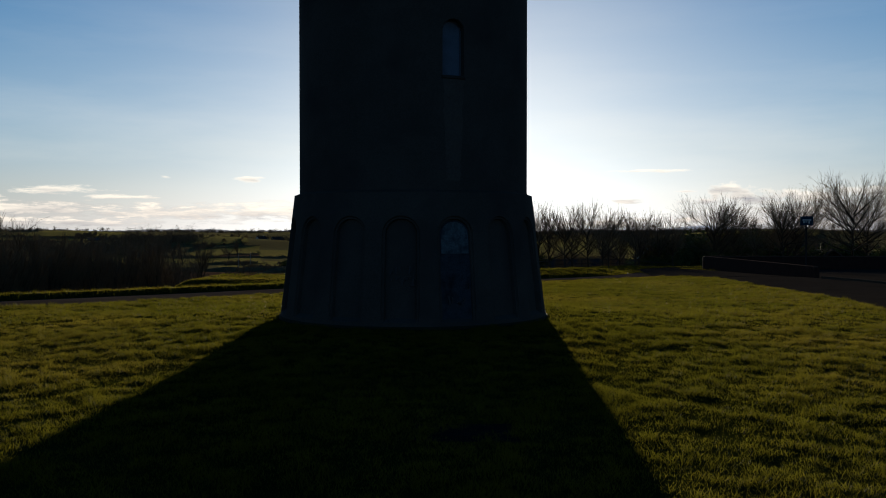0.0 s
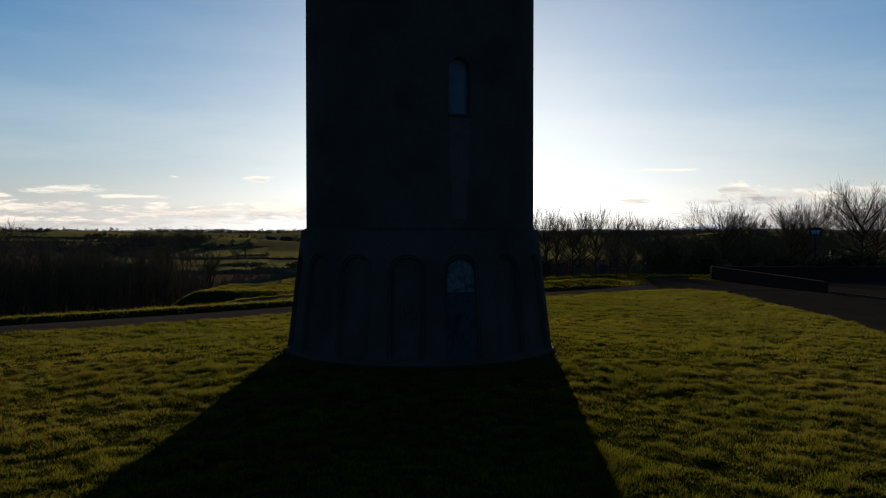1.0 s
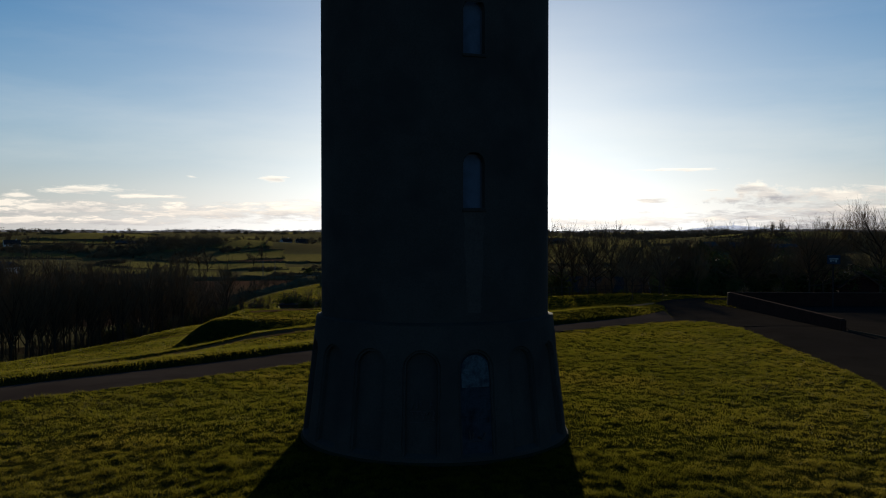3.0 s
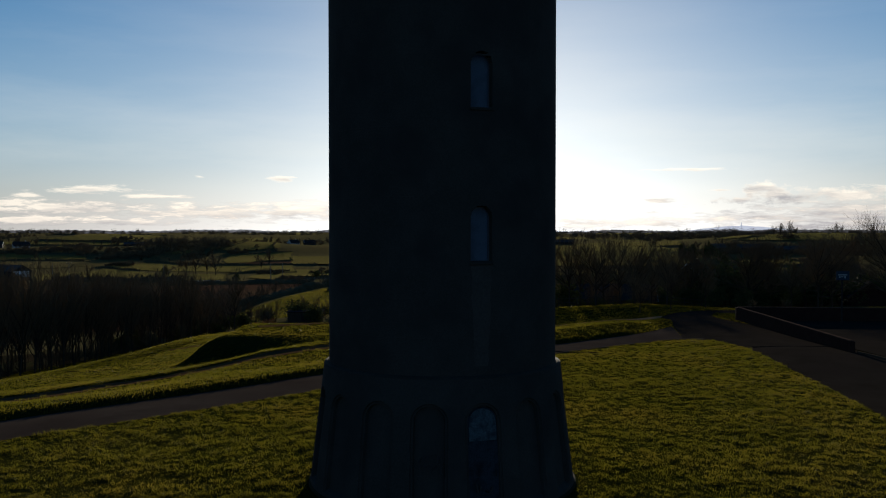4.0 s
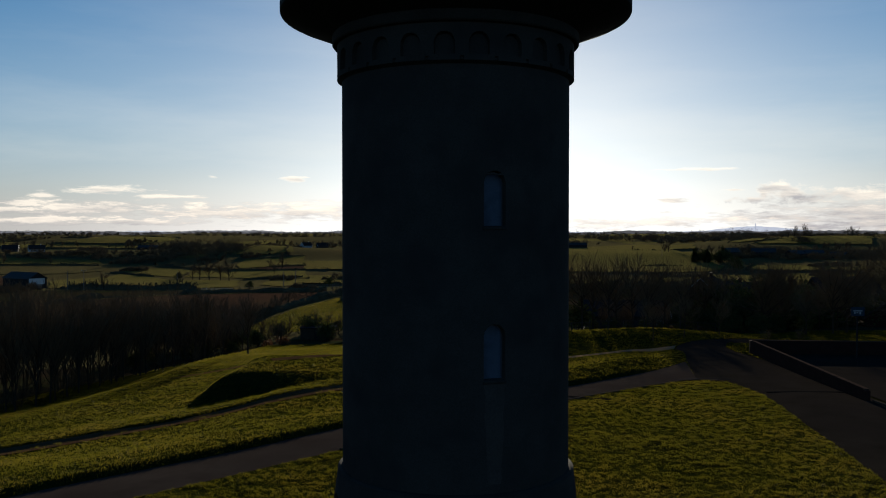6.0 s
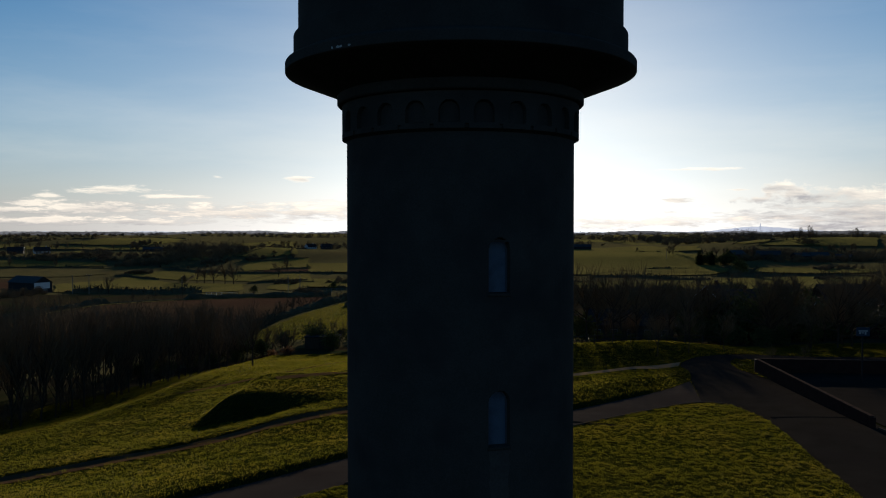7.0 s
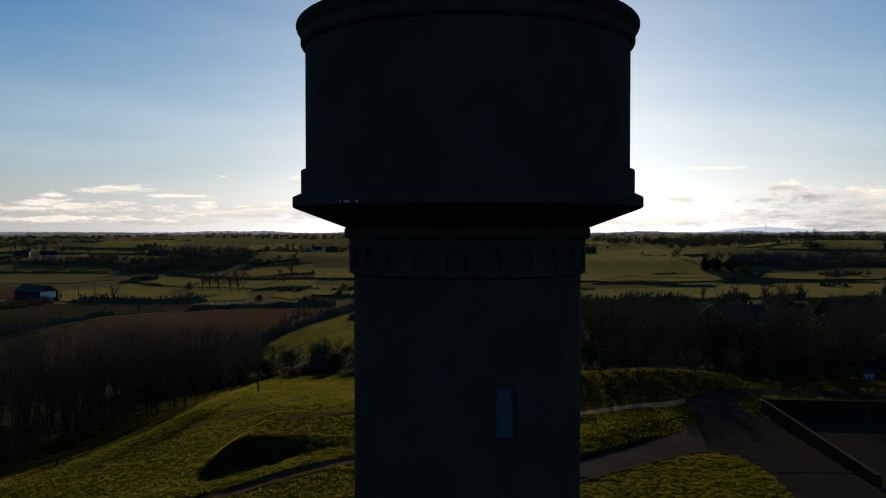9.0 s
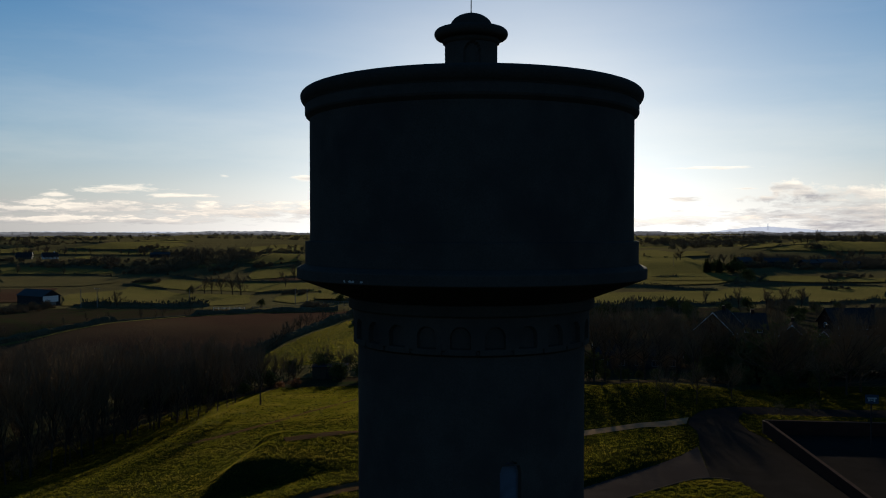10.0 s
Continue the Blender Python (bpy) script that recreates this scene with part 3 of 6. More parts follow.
def field_sheet(cover, outline, lift):
    """One far field: a sheet over the land, cut to its outline row by row."""
    p = np.array(outline, float)
    y0, y1 = p[:, 1].min(), p[:, 1].max()
    rows, cols = int(np.clip((y1 - y0) / 3.0, 8, 60)), 16
    ends = []
    for y in np.linspace(y0 + 0.02, y1 - 0.02, rows + 1):
        hits = []
        for a, b in zip(p, np.roll(p, -1, axis=0)):
            if (a[1] > y) != (b[1] > y):
                hits.append(a[0] + (b[0] - a[0]) * (y - a[1]) / (b[1] - a[1]))
        ends.append((min(hits), max(hits), y))
    e = np.array(ends)
    u = np.linspace(0, 1, cols + 1)
    X = e[:, :1] + (e[:, 1:2] - e[:, :1]) * u
    wave = (vnoise(X / 23 + 3, e[:, 2:] / 31) - 0.5) * 5
    X = X + wave
    Y = e[:, 2:] + 0 * X + (vnoise(X / 29 + 9, X / 17) - 0.5) * 5
    Z = land(X, Y) + lift
    m = cols + 1
    f = [(i * m + j, i * m + j + 1, (i + 1) * m + j + 1, (i + 1) * m + j) for i in range(rows) for j in range(cols)]
    me = mesh_of("field", np.stack([X.ravel(), Y.ravel(), Z.ravel()], 1).tolist(), f, (PASTURE, DULL, PLOUGH)[cover - 1], smooth=True)
    tagged(new("field", me), ("sunlit green winter pasture between hedges", "dull brown-green rough pasture between hedges", "bare brown ploughed field between hedges")[cover - 1], "field", kind="structure")


for i, (cover, outline) in enumerate(FIELDS):
    field_sheet(cover, outline, 0.25 + 0.02 * i)


def ribbon(name, left, right, cross, mat, lift, label, category):
    """A strip laid over the ground between two lines of as many points."""
    v, f = [], []
    for a, b in zip(left, right):
        for q in range(cross + 1):
            x, y = a[0] + (b[0] - a[0]) * q / cross, a[1] + (b[1] - a[1]) * q / cross
            v.append((x, y, ground_z(x, y) + lift + 0.03 * math.sin(math.pi * q / cross)))
    w = cross + 1
    for i in range(len(left) - 1):
        for q in range(cross):
            f.append((i * w + q, (i + 1) * w + q, (i + 1) * w + q + 1, i * w + q + 1))
    me = mesh_of(name, v, f, mat, smooth=True)
    bm = bmesh.new()
    bm.from_mesh(me)
    bmesh.ops.recalc_face_normals(bm, faces=bm.faces)
    if sum(q.normal.z for q in bm.faces) < 0:
        bmesh.ops.reverse_faces(bm, faces=bm.faces)
    bm.to_mesh(me)
    bm.free()
    return tagged(new(name, me), label, category, kind="structure")


ribbon("path", PATH_IN, PATH_EDGE, 6, ASPHALT, 0.0, "worn asphalt path curving round the tower lawn", "path")
ys = np.linspace(-20, 98, 150)
ribbon("road", np.stack([np.interp(ys, ROAD_Y, ROAD_LEFT), ys], 1), np.stack([np.interp(ys, ROAD_Y, ROAD_RIGHT), ys], 1), 8, TARMAC, 0.004,
       "dark asphalt access road beside the lawn", "road")
ys = np.linspace(10, 83.3, 60)
ribbon("car_park", np.stack([ys * 0 + 26.62, ys], 1), np.stack([ys * 0 + 80, ys], 1), 20, TARMAC, 0.0, "dark empty asphalt car park behind a brick wall", "car park")
xs = np.linspace(27.0, 80, 50)
ribbon("lane", np.stack([xs, 93.6 - (xs - 27) * 0.038], 1), np.stack([xs, 98.3 - (xs - 27) * 0.013], 1), 5, TARMAC, 0.0, "narrow asphalt lane behind the car park", "lane")
ribbon("footway", along(FOOTWAY_NEAR, 40), along(FOOTWAY_FAR, 40), 4, GRAVEL, 0.02,
       "sunlit tan gravel footway through grass", "footpath")
# trodden track below the bank
track = TRACK
side = np.stack([np.full(90, 0.56), np.full(90, -0.72)], 1)
ribbon("track", track - side * 1.0, track + side * 1.0, 3, EARTH, 0.05, "narrow trodden earth track across a grass bank", "track")
track = along([(-36, 95.5), (-30.3, 104), (-26.5, 113), (-21.8, 126), (-19.5, 134)], 50)
ribbon("track", track + [-0.5, 0.25], track - [-0.5, 0.25], 3, EARTH, 0.05, "thin earth footpath worn into grass", "track")
track = along([(-20.5, 80.0), (-17, 82.4), (-13.5, 84.6), (-8, 87.0)], 40)
ribbon("track", track + [-0.35, 0.8], track - [-0.35, 0.8], 3, EARTH, 0.05, "bare earth worn along the back of a mound", "track")
margin = evenly(np.stack([np.array(MARGIN_X[:7], float), np.array(MARGIN_Y[:7], float)], 1), 60)
ribbon("field_margin", margin + [0.4, -2.2], margin + [1.6, -4.6], 2, PASTURE, 0.12, "pale grass margin along a ploughed field", "margin")
# ---- the water tower ----
def grid_wall(thetas, zs, radius, smooth=False):
    """A round wall as a grid of angles and heights; radius(theta, z) in degrees and metres."""
    s = Shape()
    T, Zs = np.meshgrid(thetas, zs)
    R = radius(T, Zs)
    X, Y = R * np.sin(np.radians(T)), -R * np.cos(np.radians(T))
    s.v = np.stack([X.ravel(), Y.ravel(), Zs.ravel()], 1).tolist()
    n, m = T.shape
    wrap = True
    for i in range(n - 1):
        for j in range(m - 1):
            s.f.append((i * m + j, i * m + j + 1, (i + 1) * m + j + 1, (i + 1) * m + j))
        if wrap and thetas[0] + 360 - thetas[-1] < 10:
            s.f.append((i * m + m - 1, i * m, (i + 1) * m, (i + 1) * m + m - 1))
    return s


def lines(spans):
    """Sorted values from (start, end, step) spans."""
    return np.unique(np.round(np.concatenate([np.arange(a, b + c / 2, c) for a, b, c in spans]), 4))


def arch_mask(u, z, half, z0, z1):
    """1 inside an arched opening of half width `half` from z0 to the crown z1."""
    spring = z1 - half
    return ((np.abs(u) < half) & (z > z0) & (z < spring)) | ((np.hypot(u, z - spring) < half) & (z >= spring))


DOOR_AT, WINDOW_AT = 19.2, 20.0
ARCH_Z = (0.42, 3.12)


def base_radius(z):
    return np.interp(z, (-0.6, 0.0, 0.12, 3.83), (4.16, 4.10, 4.045, 3.60))


def base_wall(t, z):
    r = base_radius(z)
    k = np.round((t - (DOOR_AT - 22.5)) / 22.5)
    d = t - (DOOR_AT - 22.5) - k * 22.5
    u = np.radians(d) * r
    out = r - 0.15 * arch_mask(u, z, 0.43, *ARCH_Z)
    outer = arch_mask(u, z, 0.50, ARCH_Z[0], ARCH_Z[1] + 0.07)
    inner = arch_mask(u, z, 0.43, *ARCH_Z)
    return np.where(outer & ~inner, r - 0.05, out)


def shaft_wall(t, z):
    r = 3.447 + 0 * t
    u = np.radians(t - WINDOW_AT) * 3.447
    for z0, z1 in ((6.96, 8.46), (11.10, 12.58)):
        r = r - 0.24 * arch_mask(u, z, 0.29, z0, z1)
    return r


def corbel_wall(t, z):
    k = np.round((t + 2.7) / 15.0)
    u = np.radians(t + 2.7 - k * 15.0) * 3.59
    return 3.59 - 0.13 * arch_mask(u, z, 0.27, 15.66, 16.24) - 0.05 * ((np.abs(u) > 0.42) & (z < 15.62))


def build_tower():
    tower = empty("water_tower", *TOWER, 0)
    tagged(tower, "tall round grey concrete water tower with arcaded base and wide tank", "water tower")
    ring = np.concatenate([np.arange(-96, 96, 0.3), np.arange(96, 264, 4.0)])
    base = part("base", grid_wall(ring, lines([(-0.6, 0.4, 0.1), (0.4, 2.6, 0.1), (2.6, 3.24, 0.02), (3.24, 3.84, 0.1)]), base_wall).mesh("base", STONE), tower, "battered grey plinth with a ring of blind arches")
    # Ring added in a darker colour so the foot fades into the dark grass.
    part("dark_foot_ring", Shape().lathe([(4.20, -0.6), (4.13, 0.0), (4.085, 0.16), (4.07, 0.28), (4.02, 0.30)], 180).mesh("dark_foot_ring", FOOT_DARK, True), base, "dark ring added round the foot")
    part("ledge", Shape().lathe([(3.60, 3.82), (3.605, 3.835), (3.45, 3.90), (3.40, 3.90)], 180).mesh("ledge", STONE_DARK, True), tower)
    th = np.concatenate([np.arange(-180, 12, 4.0), np.arange(12, 28.01, 0.4), np.arange(30, 180, 4.0)])
    zs = lines([(3.86, 15.6, 0.65), (6.90, 8.52, 0.03), (11.04, 12.64, 0.03)])
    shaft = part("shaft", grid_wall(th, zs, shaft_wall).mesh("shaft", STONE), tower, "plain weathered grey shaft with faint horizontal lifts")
    # faint day joints of the concrete lifts
    for k, z in enumerate(np.arange(4.9, 15.3, 1.9)):
        part("lift_joint", Shape().lathe([(3.445, z - 0.02), (3.4485, z - 0.008), (3.4485, z + 0.008), (3.445, z + 0.02)], 120).mesh("lift_joint", STONE), tower)
    part("corbel_band", grid_wall(ring, lines([(15.50, 16.54, 0.03)]), corbel_wall).mesh("corbel_band", STONE), tower, "band of small blind arches below the tank")
    part("corbel_soffit", Shape().lathe([(3.43, 15.42), (3.59, 15.51)], 180).mesh("corbel_soffit", STONE_DARK), tower)
    part("neck_ring", Shape().lathe([(3.58, 16.50), (3.70, 16.52), (3.735, 16.56), (3.735, 16.80), (3.70, 16.83), (3.5, 16.84)], 180).mesh("neck_ring", STONE_DARK, False), tower)
    part("tank_underside", Shape().lathe([(3.60, 16.80), (5.16, 17.38), (5.26, 17.43)], 180).mesh("tank_underside", STONE_DARK, False), tower, "dark sloping underside of the tank")
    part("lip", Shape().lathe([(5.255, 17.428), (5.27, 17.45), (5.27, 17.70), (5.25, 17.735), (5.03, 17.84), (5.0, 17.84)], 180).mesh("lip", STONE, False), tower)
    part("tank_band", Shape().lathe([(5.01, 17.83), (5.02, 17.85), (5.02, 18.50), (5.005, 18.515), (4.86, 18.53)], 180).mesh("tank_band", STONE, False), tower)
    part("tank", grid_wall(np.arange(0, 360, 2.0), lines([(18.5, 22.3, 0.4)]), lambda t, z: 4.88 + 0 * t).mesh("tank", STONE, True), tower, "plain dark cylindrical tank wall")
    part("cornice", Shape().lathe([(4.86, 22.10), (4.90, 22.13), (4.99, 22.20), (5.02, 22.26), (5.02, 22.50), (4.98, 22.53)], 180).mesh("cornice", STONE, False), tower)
    roll = [(5.02 + 0.0, 22.52)] + [(4.84 + 0.315 * math.cos(a), 22.79 + (0.20 if a > 0 else 0.30) * math.sin(a)) for a in np.radians(np.arange(-62, 121, 13))] + [(4.55, 22.93)]
    part("rim", Shape().lathe(roll, 180).mesh("rim", STONE_DARK, True), tower, "rounded overhanging rim, dark with lichen")
    part("roof", Shape().lathe([(4.56, 22.92), (3.5, 22.93), (0.7, 22.98), (0.0, 22.98)], 96).mesh("roof", LICHEN, True), tower)

    # window panels set in the shaft
    def arch_panel(half, z0, z1, thick, inset=0.0):
        pts = [(-half + inset, z0 + inset), (half - inset, z0 + inset)]
        spring = z1 - half
        pts += [((half - inset) * math.cos(a), spring + (half - inset) * math.sin(a)) for a in np.linspace(0, math.pi, 15)]
        s = Shape()
        n = len(pts)
        s.v = [(x, 0.0, z) for x, z in pts] + [(x, thick, z) for x, z in pts]
        s.f = [tuple(range(n)), tuple(range(2 * n - 1, n - 1, -1))] + [(i + n, (i + 1) % n + n, (i + 1) % n, i) for i in range(n)]
        return s

    def arch_trim(half, z0, z1, wide, thick):
        spring = z1 - half
        a = [(half, z0)] + [(half * math.cos(q), spring + half * math.sin(q)) for q in np.linspace(0, math.pi, 17)] + [(-half, z0)]
        g = half - wide
        b = [(g, z0)] + [(g * math.cos(q), spring + g * math.sin(q)) for q in np.linspace(0, math.pi, 17)] + [(-g, z0)]
        s, n = Shape(), len(a)
        s.v = [(x, 0, z) for x, z in a] + [(x, 0, z) for x, z in b] + [(x, thick, z) for x, z in a] + [(x, thick, z) for x, z in b]
        for i in range(n - 1):
            s.f += [(i, i + n, i + n + 1, i + 1), (i + n, i + 3 * n, i + 3 * n + 1, i + n + 1), (i, i + 1, i + 2 * n + 1, i + 2 * n)]
        return s

    a = radians(WINDOW_AT)
    for z0, z1 in ((6.96, 8.46), (11.10, 12.58)):
        win = part("window", arch_panel(0.285, z0, z1, 0.03).mesh("window", PANEL), shaft, "narrow arched window closed with a pale blue-grey board",
                   at=pose(3.235 * math.sin(a), -3.235 * math.cos(a), 0, 0, 0, WINDOW_AT))
        part("window_frame", arch_trim(0.285, z0, z1, 0.04, 0.05).mesh("window_frame", FRAME), win, at=pose(0, -0.03, 0))
        part("window_sill", Shape().box(-0.34, -0.24, z0 - 0.09, 0.34, 0.06, z0 - 0.003, 0.015).mesh("window_sill", STONE_DARK), win)
    # pale streak washed down the shaft below the lower window
    g, s = random.Random(12), Shape()
    rows = np.linspace(6.86, 4.15, 34)
    for k, z in enumerate(rows):
        f = k / 33
        half = (0.30 - 0.10 * f) * g.uniform(0.94, 1.04)
        mid = WINDOW_AT + 0.15 * math.sin(k * 0.4)
        for q in np.linspace(-1, 1, 7):
            b = radians(mid + math.degrees(half / 3.45) * q * g.uniform(0.92, 1.08))
            s.v.append((3.4505 * math.sin(b), -3.4505 * math.cos(b), z))
    s.f = [(k * 7 + q, (k + 1) * 7 + q, (k + 1) * 7 + q + 1, k * 7 + q + 1) for k in range(33) for q in range(6)]
    part("stain", s.mesh("stain", STAIN), shaft, "pale washed-out streak below a window")
    a = radians(DOOR_AT)
    lean = math.degrees(math.atan((4.04 - 3.60) / 3.71))
    rd = float(base_radius(1.7)) - 0.15
    door = part("door", arch_panel(0.425, 0.44 - 1.7, 3.10 - 1.7, 0.02).mesh("door", DOOR), base, "blue-grey painted steel door, scratched and sprayed with paint",
                at=pose((rd + 0.03) * math.sin(a), -(rd + 0.03) * math.cos(a), 1.7, lean * -1, 0, DOOR_AT))
    part("upper_panel", arch_panel(0.385, 2.2 - 1.7, 3.05 - 1.7, 0.012).mesh("upper_panel", SCRATCHED), door, "scratched pale grey upper panel", at=pose(0, -0.014, 0))
    part("handle", Shape().tube([(0.33, -0.05, -0.45), (0.33, -0.05, -0.3)], [0.012, 0.012], 6).mesh("handle", IRON), door)

    # sprayed marks on the panel beside the door and on the door
    def scrawl(seed, width, rows):
        g, s = random.Random(seed), Shape()
        for z in rows:
            x = -width / 2
            while x < width / 2:
                w = g.uniform(0.06, 0.16)
                pts = [(x + g.uniform(0, w), 0, z + g.uniform(-0.13, 0.13)) for _ in range(4)]
                s.tube(pts, [0.028] * 4, 4, False)
                x += w + 0.03
            s.tube([(-width / 2, 0, z - 0.17), (width / 2, 0, z - 0.15)], [0.012, 0.012], 4, False)
        return s

    t3 = DOOR_AT - 22.5
    a3 = radians(t3)
    part("spray_mark", scrawl(3, 0.6, (0.05, -0.24)).mesh("spray_mark", SPRAY), base, "black scrawled spray-paint lines",
         at=pose((rd + 0.006) * math.sin(a3), -(rd + 0.006) * math.cos(a3), 1.7, -lean, 0, t3))
    part("spray_mark", scrawl(8, 0.5, (-0.75,)).mesh("spray_mark", SPRAY), door, "black scrawled spray-paint lines", at=pose(0, -0.012, 0))
    # chipped patches along the tank's lower lip
    g = random.Random(4)
    for q in (-36.8, -34.6, -33.4, -30.3):
        s, aq = Shape(), radians(q)
        w = g.uniform(0.04, 0.09)
        pts = [(g.uniform(0.5, 1) * w * math.cos(b), g.uniform(0.5, 1) * 0.045 * math.sin(b)) for b in np.linspace(0, 2 * math.pi, 9)[:-1]]
        s.v = [(x, 0, z) for x, z in pts] + [(x, 0.03, z) for x, z in pts]
        s.f = [tuple(range(8))] + [(i + 8, (i + 1) % 8 + 8, (i + 1) % 8, i) for i in range(8)]
        part("chip", s.mesh("chip", PALE), tower, "pale chipped render", at=pose(5.274 * math.sin(aq), -5.274 * math.cos(aq), 17.50, 0, 0, q))

    # lantern on the roof
    cup = part("cupola", grid_wall(np.arange(0, 360, 3.0), lines([(22.9, 24.6, 0.06)]),
                                   lambda t, z: 0.80 - 0.10 * arch_mask(np.radians((t + 180 - 4) % 360 - 180) * 0.8, z, 0.24, 23.1, 24.42)).mesh("cupola", STONE), tower,
               "small round ventilator turret with domed cap")
    part("collar", Shape().lathe([(0.79, 24.46), (0.86, 24.50), (0.88, 24.56), (0.84, 24.63), (0.80, 24.63)], 72).mesh("collar", STONE_DARK, True), cup)
    brim = [(0.80, 24.62)] + [(0.99 + 0.135 * math.cos(q), 24.79 + 0.15 * math.sin(q)) for q in np.radians(np.arange(-80, 91, 17))] + [(0.66, 24.99)]
    part("brim", Shape().lathe(brim, 72).mesh("brim", STONE_DARK, True), cup)
    part("dome", Shape().lathe([(0.66 * math.cos(q), 24.97 + 0.47 * math.sin(q)) for q in np.radians(np.arange(0, 91, 7.5))], 72).mesh("dome", STONE_DARK, True), cup)
    part("rod", Shape().tube([(0, 0, 25.4), (0, 0, 25.52), (0, 0, 27.6)], [0.03, 0.016, 0.008], 8).mesh("rod", IRON), cup, "thin steel lightning rod")


build_tower()
# ---- trees and shrubs ----
def limb(g, s, start, way, length, radius, sides, bend, lift, segs):
    """A bending, tapering branch; returns its points."""
    pts, p, d = [Vector(start)], Vector(start), Vector(way).normalized()
    for _ in range(segs):
        d = (d + Vector((g.uniform(-bend, bend), g.uniform(-bend, bend), g.uniform(-bend, bend) + lift))).normalized()
        p = p + d * (length / segs)
        pts.append(p.copy())
    s.tube(pts, [max(radius * (1 - 0.9 * i / segs), 0.004) for i in range(segs + 1)], sides, False)
    return pts


def off(g, d, spread):
    """A direction turned away from d by about `spread` radians."""
    a = d.orthogonal().normalized()
    a.rotate(Matrix.Rotation(g.uniform(0, 2 * math.pi), 3, d))
    return (d * math.cos(spread) + a * math.sin(spread)).normalized()


def bare_tree_meshes(name, seed, height, clear, limbs, boughs, twigs, spread, thin=0.012, whips=0, lift=0.10, girth=0.012, crook=0.11):
    """Trunk with limbs, and a crown of bare boughs and fine twigs."""
    g = random.Random(seed)
    trunk, crown = Shape(), Shape()
    tp = limb(g, trunk, (0, 0, -0.3), (0, 0, 1), height * 0.55 + 0.3, height * girth + 0.02, 7, 0.05, 0.05, 6)
    for i in range(limbs):
        f = clear + (1 - clear) * (i + g.random()) / limbs
        k = min(int(f * 6), 5)
        at = tp[k].lerp(tp[k + 1], f * 6 - k)
        way = off(g, Vector((0, 0, 1)), g.uniform(0.35, 0.95) * spread * (1.25 - 0.5 * f))
        long = height * g.uniform(0.36, 0.52) * (1.12 - 0.3 * f)
        lp = limb(g, trunk, at, way, long, height * girth * 0.72 * (1.2 - 0.5 * f), 4, crook, lift, 5)
        for _ in range(boughs):
            q = g.uniform(0.12, 1.0)
            k = min(int(q * 5), 4)
            at2 = lp[k].lerp(lp[k + 1], q * 5 - k if q < 1 else 1)
            way2 = off(g, (lp[k + 1] - lp[k]).normalized(), g.uniform(0.3, 0.85))
            way2.z += 0.25
            bp = limb(g, crown, at2, way2, long * g.uniform(0.45, 0.8) * (1.2 - 0.65 * q), thin * 1.8, 3, crook, 0.10, 2)
            for _ in range(twigs):
                q3 = g.uniform(0, 2)
                k3 = min(int(q3), 1)
                at3 = bp[k3].lerp(bp[k3 + 1], q3 - k3)
                way3 = off(g, (bp[k3 + 1] - bp[k3]).normalized(), g.uniform(0.2, 0.7))
                way3.z += 0.22
                wp = limb(g, crown, at3, way3, long * g.uniform(0.18, 0.38), thin, 3, 0.1, 0.08, 1)
                for _ in range(whips):
                    limb(g, crown, wp[0].lerp(wp[1], g.uniform(0.3, 0.9)), off(g, (wp[1] - wp[0]).normalized(), g.uniform(0.25, 0.6)), long * g.uniform(0.10, 0.20), thin * 0.8, 3, 0.1, 0.1, 1)
    return trunk.mesh(name + "_trunk", BARK, True), crown.mesh(name + "_crown", TWIG)


def plant(name, meshes, x, y, scale, turn, label, category, group, sink=0.0, tall=1.0, kind=""):
    ob = empty(name, x, y, 0)
    ob.matrix_world = Matrix.Translation((x, y, ground_z(x, y) - sink)) @ Matrix.Rotation(turn, 4, "Z") @ Matrix.Diagonal((scale, scale, scale * tall, 1))
    for n, me in meshes:
        part(n, me, ob)
    return tagged(ob, label, category, group, kind)


def top_of(meshes):
    return max(v.co.z for me in meshes for v in me[1].vertices)


def leafy_meshes(name, seed, width, height, leaves, size, mat, lobes=9):
    """A shrub: short stems under many small leaf clumps gathered in uneven lobes."""
    g = random.Random(seed)
    stems, crown = Shape(), Shape()
    centres = []
    for _ in range(lobes):
        a, r = g.uniform(0, 6.283), math.sqrt(g.random()) * width * 0.36
        c = Vector((r * math.cos(a), r * math.sin(a), height * g.uniform(0.3, 0.78) * (1.05 - 0.5 * r / width)))
        centres.append((c, g.uniform(0.2, 0.34) * width))
        limb(g, stems, (0.1 * math.cos(a), 0.1 * math.sin(a), -0.2), c, c.length, 0.05, 4, 0.1, 0.05, 3)
    for i in range(leaves):
        c, r = centres[i % lobes]
        d = Vector((g.gauss(0, 1), g.gauss(0, 1), g.gauss(0, 1))).normalized()
        p = c + d * r * (g.random() ** 0.33) * g.uniform(0.8, 1.12)
        p.z = max(p.z, 0.05)
        a = off(g, d, g.uniform(0, 1.2)) * size * g.uniform(0.5, 1.3)
        b = a.orthogonal().normalized() * size * g.uniform(0.3, 0.7)
        b.rotate(Matrix.Rotation(g.uniform(0, 6.28), 3, a.normalized()))
        crown.add([p - b, p + a * 0.5 - b * 0.3, p + a, p + b], [(0, 1, 2, 3)])
    return stems.mesh(name + "_stems", BARK), crown.mesh(name + "_crown", mat)


